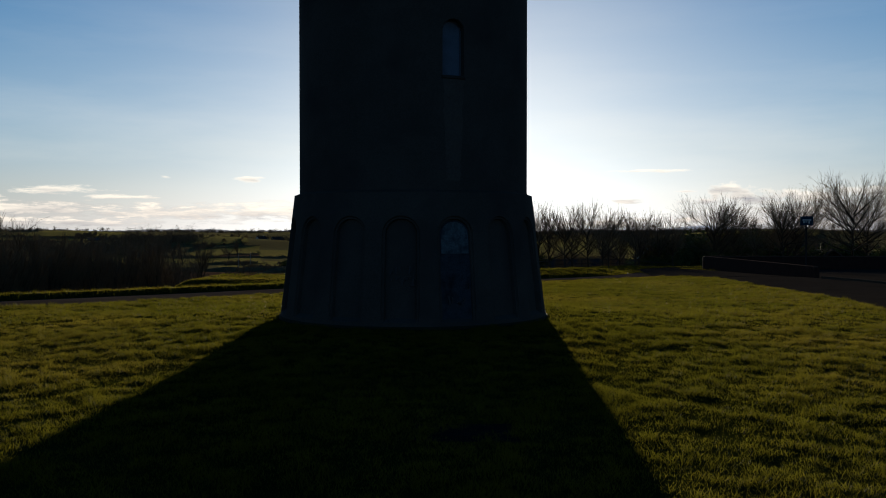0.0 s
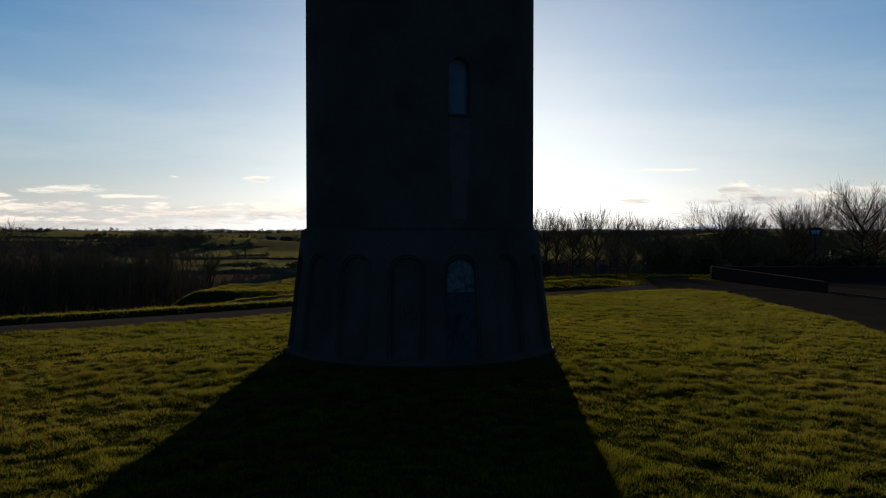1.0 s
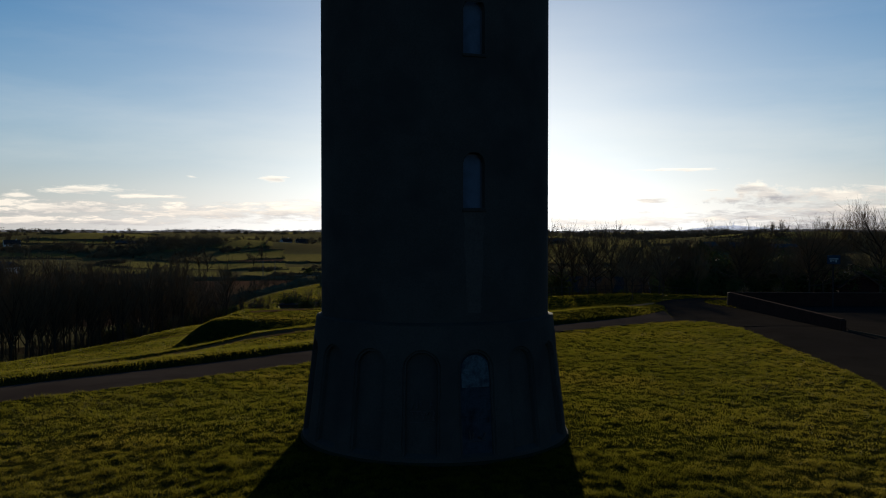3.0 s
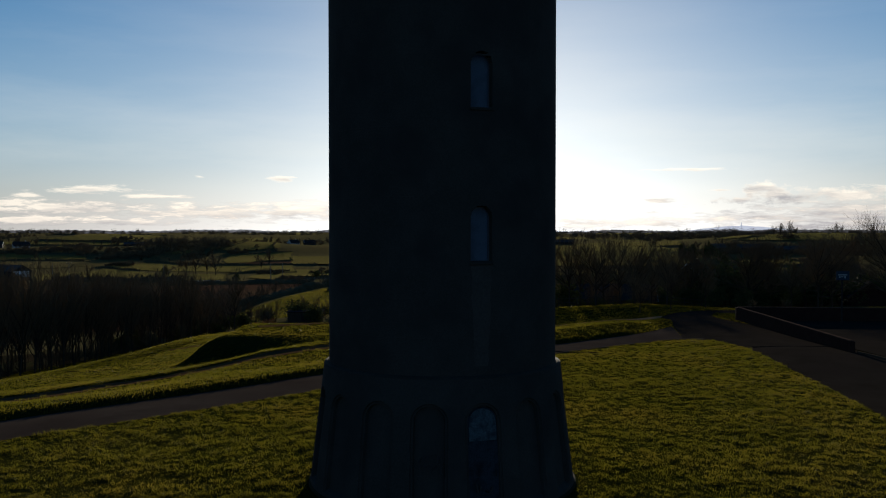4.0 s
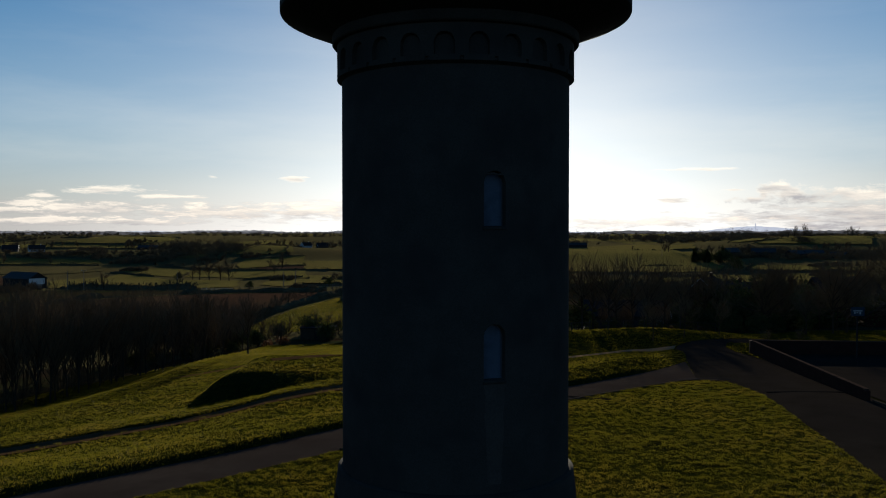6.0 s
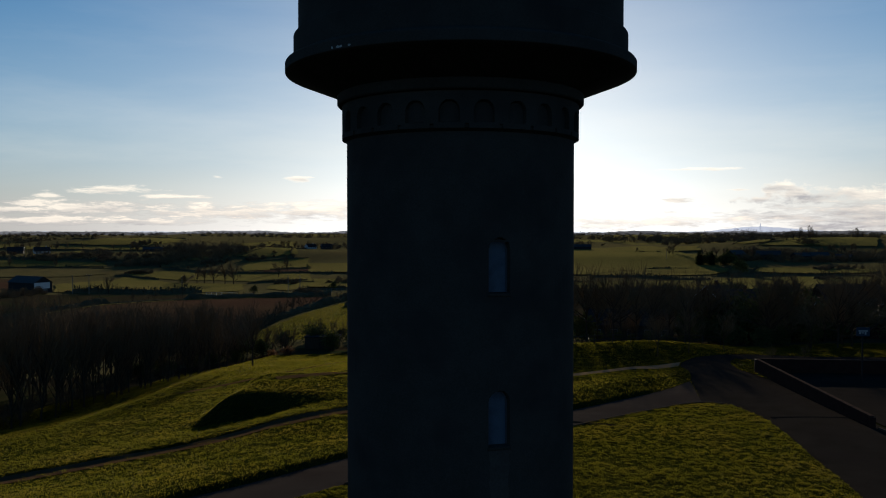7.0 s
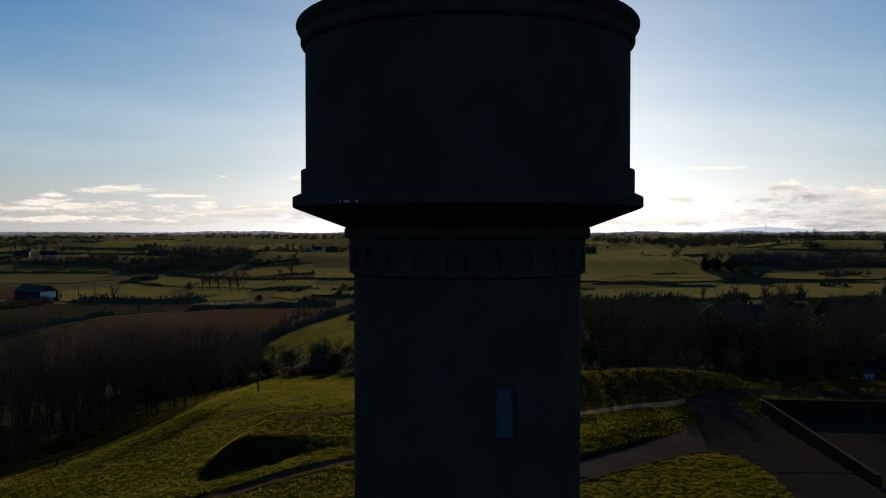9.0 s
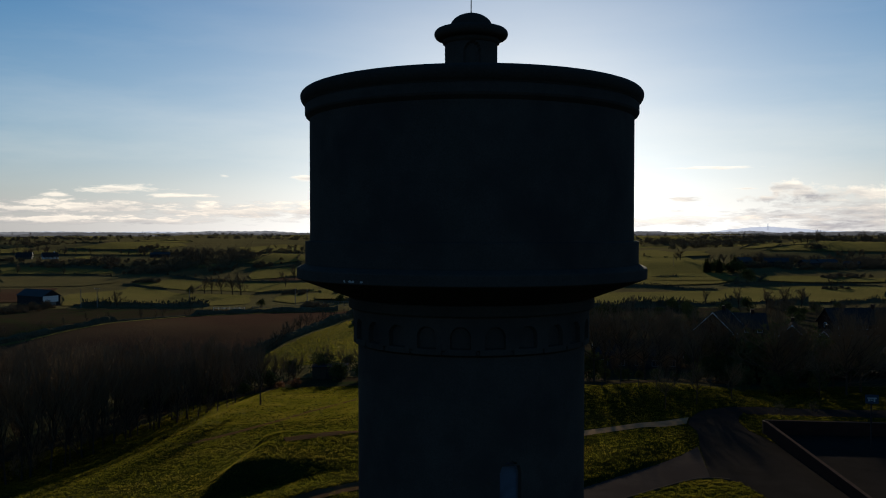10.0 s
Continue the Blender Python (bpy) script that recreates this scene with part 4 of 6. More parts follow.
def conifer_meshes(seed, height):
    g = random.Random(seed)
    trunk, crown = Shape(), Shape()
    trunk.tube([(0, 0, -0.3), (0, 0, height * 0.97)], [height * 0.018, 0.03], 6, False)
    for i in range(900):
        f = g.random() ** 0.8
        z = height * (0.06 + 0.92 * f)
        r = height * 0.30 * (1 - f) ** 0.7 * g.uniform(0.55, 1.1) + 0.2
        a = g.uniform(0, 6.283)
        d = Vector((math.cos(a), math.sin(a), g.uniform(-0.35, 0.15)))
        w = d.cross(Vector((0, 0, 1))).normalized() * g.uniform(0.3, 0.6)
        o = Vector((0, 0, z))
        crown.add([o + d * r * 0.3 - w * 0.4, o + d * r * 0.8 - w, o + d * r, o + d * r * 0.8 + w, o + d * r * 0.3 + w * 0.4], [(0, 1, 2, 3, 4)])
    return trunk.mesh("conifer_trunk", BARK), crown.mesh("conifer_crown", LEAF)


def far_tree_meshes(seed, height):
    """A bare tree for the far fields: few limbs, and sprays of twigs as slender slips."""
    g = random.Random(seed)
    trunk, crown = Shape(), Shape()
    tp = limb(g, trunk, (0, 0, -0.5), (0, 0, 1), height * 0.5, height * 0.028, 5, 0.06, 0.05, 3)
    for i in range(9):
        way = off(g, Vector((0, 0, 1)), g.uniform(0.2, 1.0))
        lp = limb(g, trunk, tp[1].lerp(tp[3], i / 9), way, height * g.uniform(0.35, 0.5), height * 0.012, 3, 0.15, 0.06, 3)
        for _ in range(26):
            q = g.uniform(0.25, 1.0) * 3
            k = min(int(q), 2)
            at = lp[k].lerp(lp[k + 1], q - k)
            d = off(g, (lp[k + 1] - lp[k]).normalized(), g.uniform(0.2, 1.0))
            d.z += 0.2
            long = height * g.uniform(0.10, 0.22)
            w = d.orthogonal().normalized()
            w.rotate(Matrix.Rotation(g.uniform(0, 6.28), 3, d.normalized()))
            w *= g.uniform(0.04, 0.09)
            crown.add([at, at + d * long * 0.6 + w, at + d * long, at + d * long * 0.6 - w], [(0, 1, 2, 3)])
    return trunk.mesh("field_trunk", BARK), crown.mesh("field_crown", TWIG)


NAMES = ("trunk", "crown")
OAK = [list(zip(NAMES, bare_tree_meshes("broad", 11 + k, 10.0, 0.30, 24, 10, 7, 1.62, 0.0085, 1, 0.05, 0.014, 0.07))) for k in range(3)]
YOUNG = [list(zip(NAMES, bare_tree_meshes("young", 31 + k, 8.0, 0.46, 14, 8, 6, 1.35, 0.0105, 0, 0.04, 0.013, 0.07))) for k in range(4)]
POLE = [list(zip(NAMES, bare_tree_meshes("wood", 51 + k, 8.0, 0.34, 12, 6, 4, 0.72, 0.0125, 1, 0.06, 0.008, 0.08))) for k in range(5)]
FAR = [list(zip(NAMES, far_tree_meshes(71 + k, 10.0))) for k in range(4)]
BUSH = [list(zip(("stem", "crown"), leafy_meshes("bush", 91 + k, 4.0, 3.4, 1000, 0.29, LEAF))) for k in range(3)]
RUSSET = list(zip(("stem", "crown"), leafy_meshes("russet", 99, 3.0, 1.6, 900, 0.2, DRYLEAF)))
SCRUB = [list(zip(NAMES, bare_tree_meshes("scrub", 111 + k, 4.5, 0.05, 9, 6, 2, 1.15, 0.02))) for k in range(2)]
FIR = [list(zip(NAMES, conifer_meshes(121 + k, 13.0))) for k in range(2)]
YOUNG_TOP, POLE_TOP = [top_of(t) for t in YOUNG], [top_of(t) for t in POLE]
rng = random.Random(5)

# trees standing in the grass beyond the road
for x, y, top, kind in ((14.8, 131, 7.3, 0), (18.6, 129, 6.8, 1), (19.2, 98.3, 4.2, 2), (23.1, 100.0, 4.0, 3), (27.9, 102.7, 3.6, 0), (11.6, 132, 7.6, 2), (7.8, 130, 7.2, 3), (22.5, 131, 7.4, 3), (25.4, 134, 6.6, 0), (28.4, 136, 5.6, 1), (31.8, 137, 5.9, 2), (35.0, 138, 5.2, 3),
                        (38.2, 140, 5.8, 0), (4.0, 131, 7.0, 0), (16.8, 134, 6.9, 2), (20.6, 135, 7.0, 3), (33.4, 142, 5.6, 1), (27.6, 122, 5.2, 0), (23.4, 124, 5.4, 2), (45.5, 118, 5.0, 2), (49.0, 121, 5.2, 3), (29.9, 91.6, 0.9, 2), (33.5, 92.2, 0.8, 1), (40.6, 109.6, 4.2, 1)):
    plant("roadside_tree", YOUNG[kind], x, y, (top + (1.1 if y > 120 else 0.0) - ground_z(x, y)) / YOUNG_TOP[kind], rng.uniform(0, 6.28), "bare young tree with upswept twigs beside a road", "tree", "roadside trees")
for x, y, sc, kind in ((37.0, 116, 0.92, 0), (40.6, 118, 0.92, 1), (44.5, 111, 0.98, 2), (47.5, 114, 0.95, 0), (51.2, 106, 1.12, 1), (56.0, 112, 1.1, 2), (62, 108, 1.1, 0)):
    plant("broad_tree", OAK[kind], x, y, sc * (1.27, 1.17, 1.07)[kind], rng.uniform(0, 6.28), "large bare spreading winter tree with fine twigs", "tree", "broad trees beyond the car park", tall=0.95)
for x, y, sc, k in ((39.0, 133.0, 1.9, 0), (44.0, 131.0, 1.8, 1), (48.5, 135.0, 2.0, 2), (42.0, 139.0, 2.2, 0), (36.5, 140.0, 2.0, 1), (47.0, 142.0, 2.2, 2), (52.0, 138.0, 1.7, 0), (32.5, 114.0, 0.78, 1), (35.5, 112.5, 0.72, 2), (38.5, 115.0, 0.8, 0), (41.5, 113.0, 0.75, 1)):
    plant("evergreen_bush", BUSH[k], x, y, sc, rng.uniform(0, 6.28), "tall dark spreading evergreen beside a lane", "bush", "evergreens beside the lane", tall=1.1)

# planted wood on the falling ground beside the lawn
spots = []
for i in range(26):
    y = 84 + i * 1.62 + rng.uniform(-0.5, 0.5)
    spots.append((float(np.interp(y, WOOD_Y, WOOD_X)) - rng.uniform(0.3, 1.6), y))
tries = 0
while len(spots) < 190 and tries < 9000:
    tries += 1
    x, y = rng.uniform(-130, -36), rng.uniform(66, 165)
    edge = float(np.interp(y, WOOD_Y, WOOD_X))
    if x > edge - (7.5 if y < 117 else 0.5) or x < -0.66 * y - 8:
        continue
    if any((x - a) ** 2 + (y - b) ** 2 < 10.0 for a, b in spots):
        continue
    spots.append((x, y))
for i, (x, y) in enumerate(spots):
    top = 8.9 - 0.14 * max(0.0, math.hypot(x, y) - 98) + rng.uniform(-4.2, 0.7) - (1.5 if i < 26 else 0)
    plant("wood_tree", POLE[i % 5], x, y, (top - ground_z(x, y)) / POLE_TOP[i % 5], rng.uniform(0, 6.28), "slender bare tree in a dense winter plantation", "tree", "plantation trees")
brush = random.Random(77)
for i in range(95):
    y = brush.uniform(62, 128)
    x = float(np.interp(y, WOOD_Y, WOOD_X)) - brush.uniform(2.5, 20)
    plant("undergrowth", SCRUB[i % 2], x, y, brush.uniform(0.45, 0.95), brush.uniform(0, 6.28), "low tangled bare undergrowth between plantation trees", "shrub", "undergrowth of the plantation", kind="stuff")
plant("lone_tree", YOUNG[2], -35.4, 124.2, (3.4 - ground_z(-35.4, 124.2)) / YOUNG_TOP[2], 1.0, "small bare tree at the edge of the grass", "tree", "")

# scrub and evergreens
for x, y, sc, k in ((-30, 160, 1.15, 0), (-24, 163, 1.1, 1), (-35, 166, 1.25, 2), (-42, 172, 1.0, 0), (-49, 165, 1.0, 1), (-20, 170, 1.3, 2), (-15, 160, 1.2, 0), (-56, 158, 0.9, 1), (-62, 172, 1.0, 2)):
    plant("evergreen_bush", BUSH[k], x, y, sc, rng.uniform(0, 6.28), "dark rounded evergreen bush at a field edge", "bush", "bushes at the field edge")
plant("russet_bush", RUSSET, -36.5, 151, 0.85, 0.4, "low russet-brown bush with withered leaves", "bush", "")
plant("russet_bush", RUSSET, -39.5, 152, 0.6, 2.0, "low russet-brown bush with withered leaves", "bush", "")
for i in range(70):
    x, y = rng.uniform(-72, -14), rng.uniform(151, 190)
    if abs(x + 31.5) < 6 and y < 170:
        continue
    plant("scrub", SCRUB[i % 2], x, y, rng.uniform(0.8, 1.2), rng.uniform(0, 6.28), "tangled bare scrub thicket", "shrub", "scrub on the slope", kind="stuff")
for i in range(120):
    x, y = rng.uniform(-8, 92), rng.uniform(136, 170)
    if 16 < x < 37 and y < 178:
        continue
    if i % 3:
        plant("evergreen_bush", BUSH[i % 3], x, y, rng.uniform(1.0, 1.6), rng.uniform(0, 6.28), "dense dark evergreen garden shrub", "bush", "garden shrubs")
    else:
        plant("garden_tree", POLE[i % 5], x, y, rng.uniform(0.75, 1.05) * (0.62 if x > 36 else 1.0), rng.uniform(0, 6.28), "bare garden tree in deep shade", "tree", "garden trees")
for i in range(130):
    x, y = rng.uniform(-14, 110), rng.uniform(138, 172)
    if 18 < x < 37 and y > 162:
        y -= 18
    plant("garden_tree", POLE[i % 5], x, y, rng.uniform(0.5, 0.75) if x < 36 else rng.uniform(0.5, 0.7), rng.uniform(0, 6.28), "bare garden tree in deep shade", "tree", "garden trees")
for i in range(56):
    x, y = (rng.uniform(4, 46), rng.uniform(182, 240)) if i % 2 else (rng.uniform(66, 124), rng.uniform(196, 250))
    plant("garden_tree", POLE[i % 5], x, y, rng.uniform(0.95, 1.2), rng.uniform(0, 6.28), "bare garden tree in deep shade", "tree", "garden trees")
for i in range(30):
    x = -2 + i * 2.7
    low = 0.42 if 16 < x < 31 else 1.0
    plant("evergreen_bush", BUSH[i % 3], x, 134.5 + rng.uniform(-1.5, 2.5), low * rng.uniform(1.0, 1.5), rng.uniform(0, 6.28), "dense dark evergreen garden shrub", "bush", "garden shrubs")

yard = random.Random(19)
for i in range(64):
    x, y = yard.uniform(16, 150), yard.uniform(222, 338)
    if i % 3:
        plant("evergreen_bush", BUSH[i % 3], x, y, yard.uniform(1.0, 1.6), yard.uniform(0, 6.28), "dense dark evergreen garden shrub", "bush", "garden shrubs")
    else:
        plant("garden_tree", POLE[i % 5], x, y, yard.uniform(0.6, 0.9), yard.uniform(0, 6.28), "bare garden tree in deep shade", "tree", "garden trees")
for i in range(46):
    x, y = rng.uniform(-74, -10), rng.uniform(150, 186)
    if abs(x + 31.5) < 5.5 and y < 168:
        continue
    plant("evergreen_bush", BUSH[i % 3], x, y, rng.uniform(0.7, 1.2), rng.uniform(0, 6.28), "dark rounded evergreen bush at a field edge", "bush", "bushes at the field edge")

# hedgerows and hedgerow trees of the far fields
def hedge_mesh(pts, tall, wide, seed):
    g = np.random.default_rng(seed)
    v, f, ring = [], [], 7
    for i, (x, y) in enumerate(pts):
        h = tall * (0.45 + 1.0 * vnoise(i / 5.0, seed * 1.3) + 0.25 * g.random())
        if vnoise(i / 9.0 + 40, seed * 2.1) > 0.80:
            h *= 0.25
        w = wide * (0.7 + 0.6 * g.random())
        q, p = pts[max(i - 1, 0)], pts[min(i + 1, len(pts) - 1)]
        d = np.array([p[0] - q[0], p[1] - q[1]])
        d = d / (np.hypot(*d) + 1e-9)
        n = np.array([-d[1], d[0]])
        z = ground_z(x, y)
        for k in range(ring):
            a = math.pi * k / (ring - 1)
            r = 1 + 0.35 * (g.random() - 0.5)
            v.append((x + n[0] * w * math.cos(a) * r, y + n[1] * w * math.cos(a) * r, z - 0.3 + (h + 0.3) * math.sin(a) ** 0.7 * r))
    for i in range(len(pts) - 1):
        for k in range(ring - 1):
            f.append((i * ring + k, (i + 1) * ring + k, (i + 1) * ring + k + 1, i * ring + k + 1))
    return mesh_of("hedgerow", v, f, HEDGE)


far_spots = []


def hedge_sprays(pts, tall, seed):
    """A ragged hedge: a low dense core under many leaning twig sprays, with thin places and gaps."""
    g, s = random.Random(seed), Shape()
    tall *= 1.05
    n = len(pts)
    for i in range(n - 1):
        (x0, y0), (x1, y1) = pts[i], pts[i + 1]
        long = math.hypot(x1 - x0, y1 - y0)
        full = float(vnoise(i / 4.0, seed * 1.3)) * 0.8 + 0.35 + 0.5 * (g.random() < 0.05)
        if float(vnoise(i / 6.0 + 40, seed * 2.1)) > 0.83:
            full *= 0.35
        h = tall * full * min(1.0, 0.4 + 0.2 * i, 0.4 + 0.2 * (n - i))
        u, w = (x1 - x0) / long, (y1 - y0) / long
        z0, z1, b = ground_z(x0, y0) - 0.2, ground_z(x1, y1) - 0.2, 0.35 * tall
        e = 0.55 * h + 0.2
        s.add([(x0 + w * b, y0 - u * b, z0), (x1 + w * b, y1 - u * b, z1), (x1, y1, z1 + e * g.uniform(0.8, 1.2)), (x0, y0, z0 + e * g.uniform(0.8, 1.2)), (x0 - w * b, y0 + u * b, z0), (x1 - w * b, y1 + u * b, z1)],
              [(0, 1, 2, 3), (3, 2, 5, 4)])
        for _ in range(int(3 + long * 4)):
            q, side = g.random(), g.uniform(-0.4, 0.4) * tall
            o = Vector((x0 + u * long * q + w * side, y0 + w * long * q - u * side, z0 + (z1 - z0) * q + 0.2 + h * g.uniform(0.0, 0.6)))
            d = Vector((g.uniform(-0.7, 0.7), g.uniform(-0.7, 0.7), 1)).normalized() * h * g.uniform(0.3, 0.7)
            t = Vector((u, w, g.uniform(-0.3, 0.3))) * g.uniform(0.12, 0.3)
            s.add([o - t * 0.5, o + d * 0.6 + t, o + d, o + d * 0.5 - t], [(0, 1, 2, 3)])
    return s.mesh("hedgerow", HEDGE)


def far_hedge(tall, line, seed):
    """An overgrown hedgerow along a line in the plan, with a tree here and there."""
    p = np.array(line, float)
    long = float(np.hypot(*np.diff(p, axis=0).T).sum())
    step_m = 1.6 + float(p[:, 1].mean()) / 420
    pts = evenly(spline(p, 10 * len(p)), max(8, int(long / step_m)))
    pts = pts + (np.stack([vnoise(pts[:, 0] / 17, pts[:, 1] / 17 + seed), vnoise(pts[:, 0] / 17 + 50, pts[:, 1] / 17)], 1) - 0.5) * 5
    tagged(new("hedgerow", hedge_sprays(pts, tall, seed)), "long uneven bare winter hedgerow between fields", "hedge", "far hedgerows", "stuff")
    clump = False
    for q in pts[::2]:
        if rng.random() < 0.12:
            clump = not clump and rng.random() < 0.6
        if clump and rng.random() < 0.5:
            far_spots.append((q[0] + rng.uniform(-4, 4), q[1] + rng.uniform(-3, 3)))


def far_wood(x, y, rx, ry, count, tall, seed):
    """A distant bare wood: many uneven crowns of fine twig sprays on stems, as one mass."""
    g, s = random.Random(seed), Shape()
    size = min(max(y / 1000, 0.26), 1.3)
    slips = int(115 / size)
    for _ in range(count):
        px, py = x + g.uniform(-1, 1) * rx, y + g.gauss(0, 0.55) * ry
        z, h = ground_z(px, py) - 0.3, tall * g.choice((0.5, 0.7, 0.85, 1.0, 1.25)) * g.uniform(0.85, 1.15)
        s.tube([(px, py, z), (px + g.uniform(-0.3, 0.3), py, z + h * 0.6)], [h * 0.022, h * 0.012], 3, False)
        lobes = [(px + g.uniform(-0.36, 0.36) * h, py + g.uniform(-0.3, 0.3) * h, z + h * g.uniform(0.1, 0.74), h * g.uniform(0.16, 0.32)) for _ in range(7)]
        for i in range(slips):
            cx, cy, cz, r = lobes[i % 7]
            d = Vector((g.gauss(0, 1), g.gauss(0, 1), g.gauss(0, 0.8))).normalized()
            o = Vector((cx, cy, max(cz, z + r * 0.6))) + d * r * g.random() ** 0.5
            e = (d + Vector((0, 0, 0.7))).normalized() * size * g.uniform(0.8, 1.7)
            w = e.orthogonal().normalized()
            w.rotate(Matrix.Rotation(g.uniform(0, 6.28), 3, e.normalized()))
            w *= size * g.uniform(0.16, 0.34)
            s.add([o, o + e * 0.5 + w, o + e, o + e * 0.5 - w], [(0, 1, 2, 3)])
    tagged(new("wood", s.mesh("wood", TWIG)), "dark bare winter wood on the far farmland", "wood", "far woods", "stuff")


far_hedge(2.4, [(-346, 570), (-306, 570), (-252, 555)], 600)
far_hedge(4.2, [(-177, 339), (-146, 339), (-119, 344)], 601)
far_hedge(3.0, [(-389, 640), (-362, 642), (-282, 615), (-224, 566)], 602)
far_hedge(2.2, [(-218, 482), (-198, 468), (-181, 454)], 603)
far_hedge(2.2, [(-218, 552), (-169, 510), (-146, 502), (-109, 508)], 604)
far_hedge(2.4, [(-147, 506), (-138, 540), (-120, 557)], 605)
far_hedge(2.2, [(-202, 636), (-187, 675), (-231, 982)], 606)
far_hedge(2.6, [(-471, 892), (-419, 876), (-355, 884)], 607)
far_hedge(2.6, [(-462, 820), (-413, 825), (-336, 837)], 608)
far_hedge(2.8, [(-616, 1150), (-463, 967), (-566, 1317), (-485, 1323)], 609)
far_hedge(2.4, [(-273, 895), (-239, 934), (-216, 1006)], 610)
far_hedge(2.4, [(-173, 602), (-136, 633)], 611)
far_hedge(2.6, [(-510, 841), (-471, 835)], 612)
far_hedge(1.8, [(-123, 414), (-117, 432), (-96, 445)], 613)
far_hedge(2.8, [(54, 479), (81, 492), (101, 479), (119, 467)], 614)
far_hedge(2.8, [(130, 508), (154, 523), (190, 514), (217, 488)], 615)
far_hedge(2.0, [(94, 572), (121, 574), (162, 584)], 616)
far_hedge(2.2, [(137, 832), (166, 814), (199, 817)], 617)
far_hedge(2.4, [(250, 892), (464, 1371), (648, 1694), (723, 1626)], 618)
far_hedge(2.4, [(258, 851), (303, 896), (327, 898)], 619)
far_hedge(4.2, [(24, 346), (70, 355), (117, 380), (148, 380), (181, 406)], 620)
far_hedge(2.0, [(-95, 442), (-11, 435), (49, 437)], 621)
far_hedge(2.2, [(-80, 371), (-45, 374), (-9, 337)], 622)
far_hedge(2.2, [(-109, 508), (-19, 480)], 623)
far_hedge(2.4, [(-156, 425), (-165, 454), (-173, 480)], 624)
far_hedge(2.2, [(161, 532), (181, 589)], 625)
far_hedge(2.2, [(-667, 1099), (-525, 930)], 626)
far_hedge(2.4, [(-148, 628), (-225, 956)], 627)
far_wood(-219, 634, 27, 40, 70, 11, 700)
far_wood(-248, 651, 19, 30, 40, 6, 701)
far_wood(-200, 656, 10, 25, 26, 6, 702)
far_wood(-241, 599, 13, 20, 36, 5, 703)
far_wood(-250, 586, 10, 15, 26, 4, 704)
far_wood(-340, 643, 19, 20, 46, 5, 705)
far_wood(-311, 649, 16, 20, 40, 6, 706)
far_wood(-278, 630, 16, 20, 36, 4, 707)
far_wood(-640, 1135, 52, 60, 40, 7, 708)
far_wood(-741, 1251, 39, 60, 34, 7, 709)
far_wood(-662, 1288, 48, 60, 34, 6, 710)
far_wood(-404, 682, 16, 15, 24, 3, 711)
far_wood(-380, 914, 12, 20, 20, 4, 712)
far_wood(-318, 850, 18, 25, 34, 5, 713)
far_wood(-196, 596, 8, 20, 18, 3, 714)
far_wood(-239, 934, 23, 60, 30, 5, 715)
far_wood(-173, 624, 9, 15, 18, 3, 716)
far_wood(-212, 500, 7, 6, 20, 3, 717)
far_wood(-74, 335, 6, 8, 26, 3, 718)
far_wood(-184, 325, 7, 10, 26, 3, 719)
far_wood(-178, 299, 6, 10, 24, 3, 720)
far_wood(-103, 426, 6, 8, 14, 3, 721)
far_wood(232, 692, 34, 14, 60, 8, 722)
far_wood(187, 640, 9, 6, 16, 5, 723)
far_wood(240, 628, 34, 5, 44, 5, 724)
far_wood(223, 555, 16, 10, 30, 3, 725)
far_wood(310, 853, 6, 20, 14, 8, 726)
far_wood(404, 1407, 49, 40, 46, 8, 727)
far_wood(337, 1429, 39, 50, 40, 7, 728)
far_wood(278, 1457, 40, 60, 40, 8, 729)
far_wood(706, 2168, 76, 40, 46, 12, 730)
far_wood(624, 1717, 27, 25, 22, 16, 731)
far_wood(302, 640, 26, 14, 44, 6, 738)
far_wood(262, 648, 26, 5, 34, 6, 732)
far_wood(212, 644, 20, 4, 26, 5, 733)
far_wood(330, 1300, 70, 30, 46, 15, 734)
far_wood(235, 1380, 50, 40, 40, 13, 735)
far_wood(480, 1560, 80, 40, 44, 14, 736)
far_wood(250, 1060, 34, 14, 30, 9, 737)
far_wood(721, 1715, 17, 20, 14, 16, 732)
far_wood(680, 1720, 37, 25, 16, 7, 733)
far_wood(753, 1714, 17, 20, 10, 13, 734)
far_wood(301, 705, 20, 25, 46, 8, 735)
far_wood(115, 350, 4, 8, 16, 5, 736)
far_wood(187, 481, 7, 6, 12, 3, 737)
far_wood(93, 1171, 55, 80, 40, 7, 738)
far_wood(-127, 1056, 64, 80, 50, 7, 739)
far_wood(-74, 427, 9, 10, 22, 3, 740)
far_wood(11, 809, 32, 30, 36, 4, 741)
# belts of woodland towards the horizon
for i in range(44):
    q = rng.random()
    y = 1450 + 2000 * q * q + rng.uniform(0, 200)
    far_wood(rng.uniform(-0.55, 0.5) * y, y, rng.uniform(50, 150) * (1 + q), rng.uniform(10, 30), 26, rng.uniform(7, 11), 800 + i)
for a, b, n in (((-66, 186), (-46, 322), 46), ((-46, 266), (24, 260), 22)):
    for i in range(n):
        q = (i + rng.random()) / n
        plant("hedge_bush", SCRUB[i % 2], a[0] + (b[0] - a[0]) * q + 3 * math.sin(q * 9), a[1] + (b[1] - a[1]) * q, rng.uniform(0.7, 1.15), rng.uniform(0, 6.28),
              "overgrown dark bush in a field hedge", "bush", "bushes of the near hedge", kind="stuff")
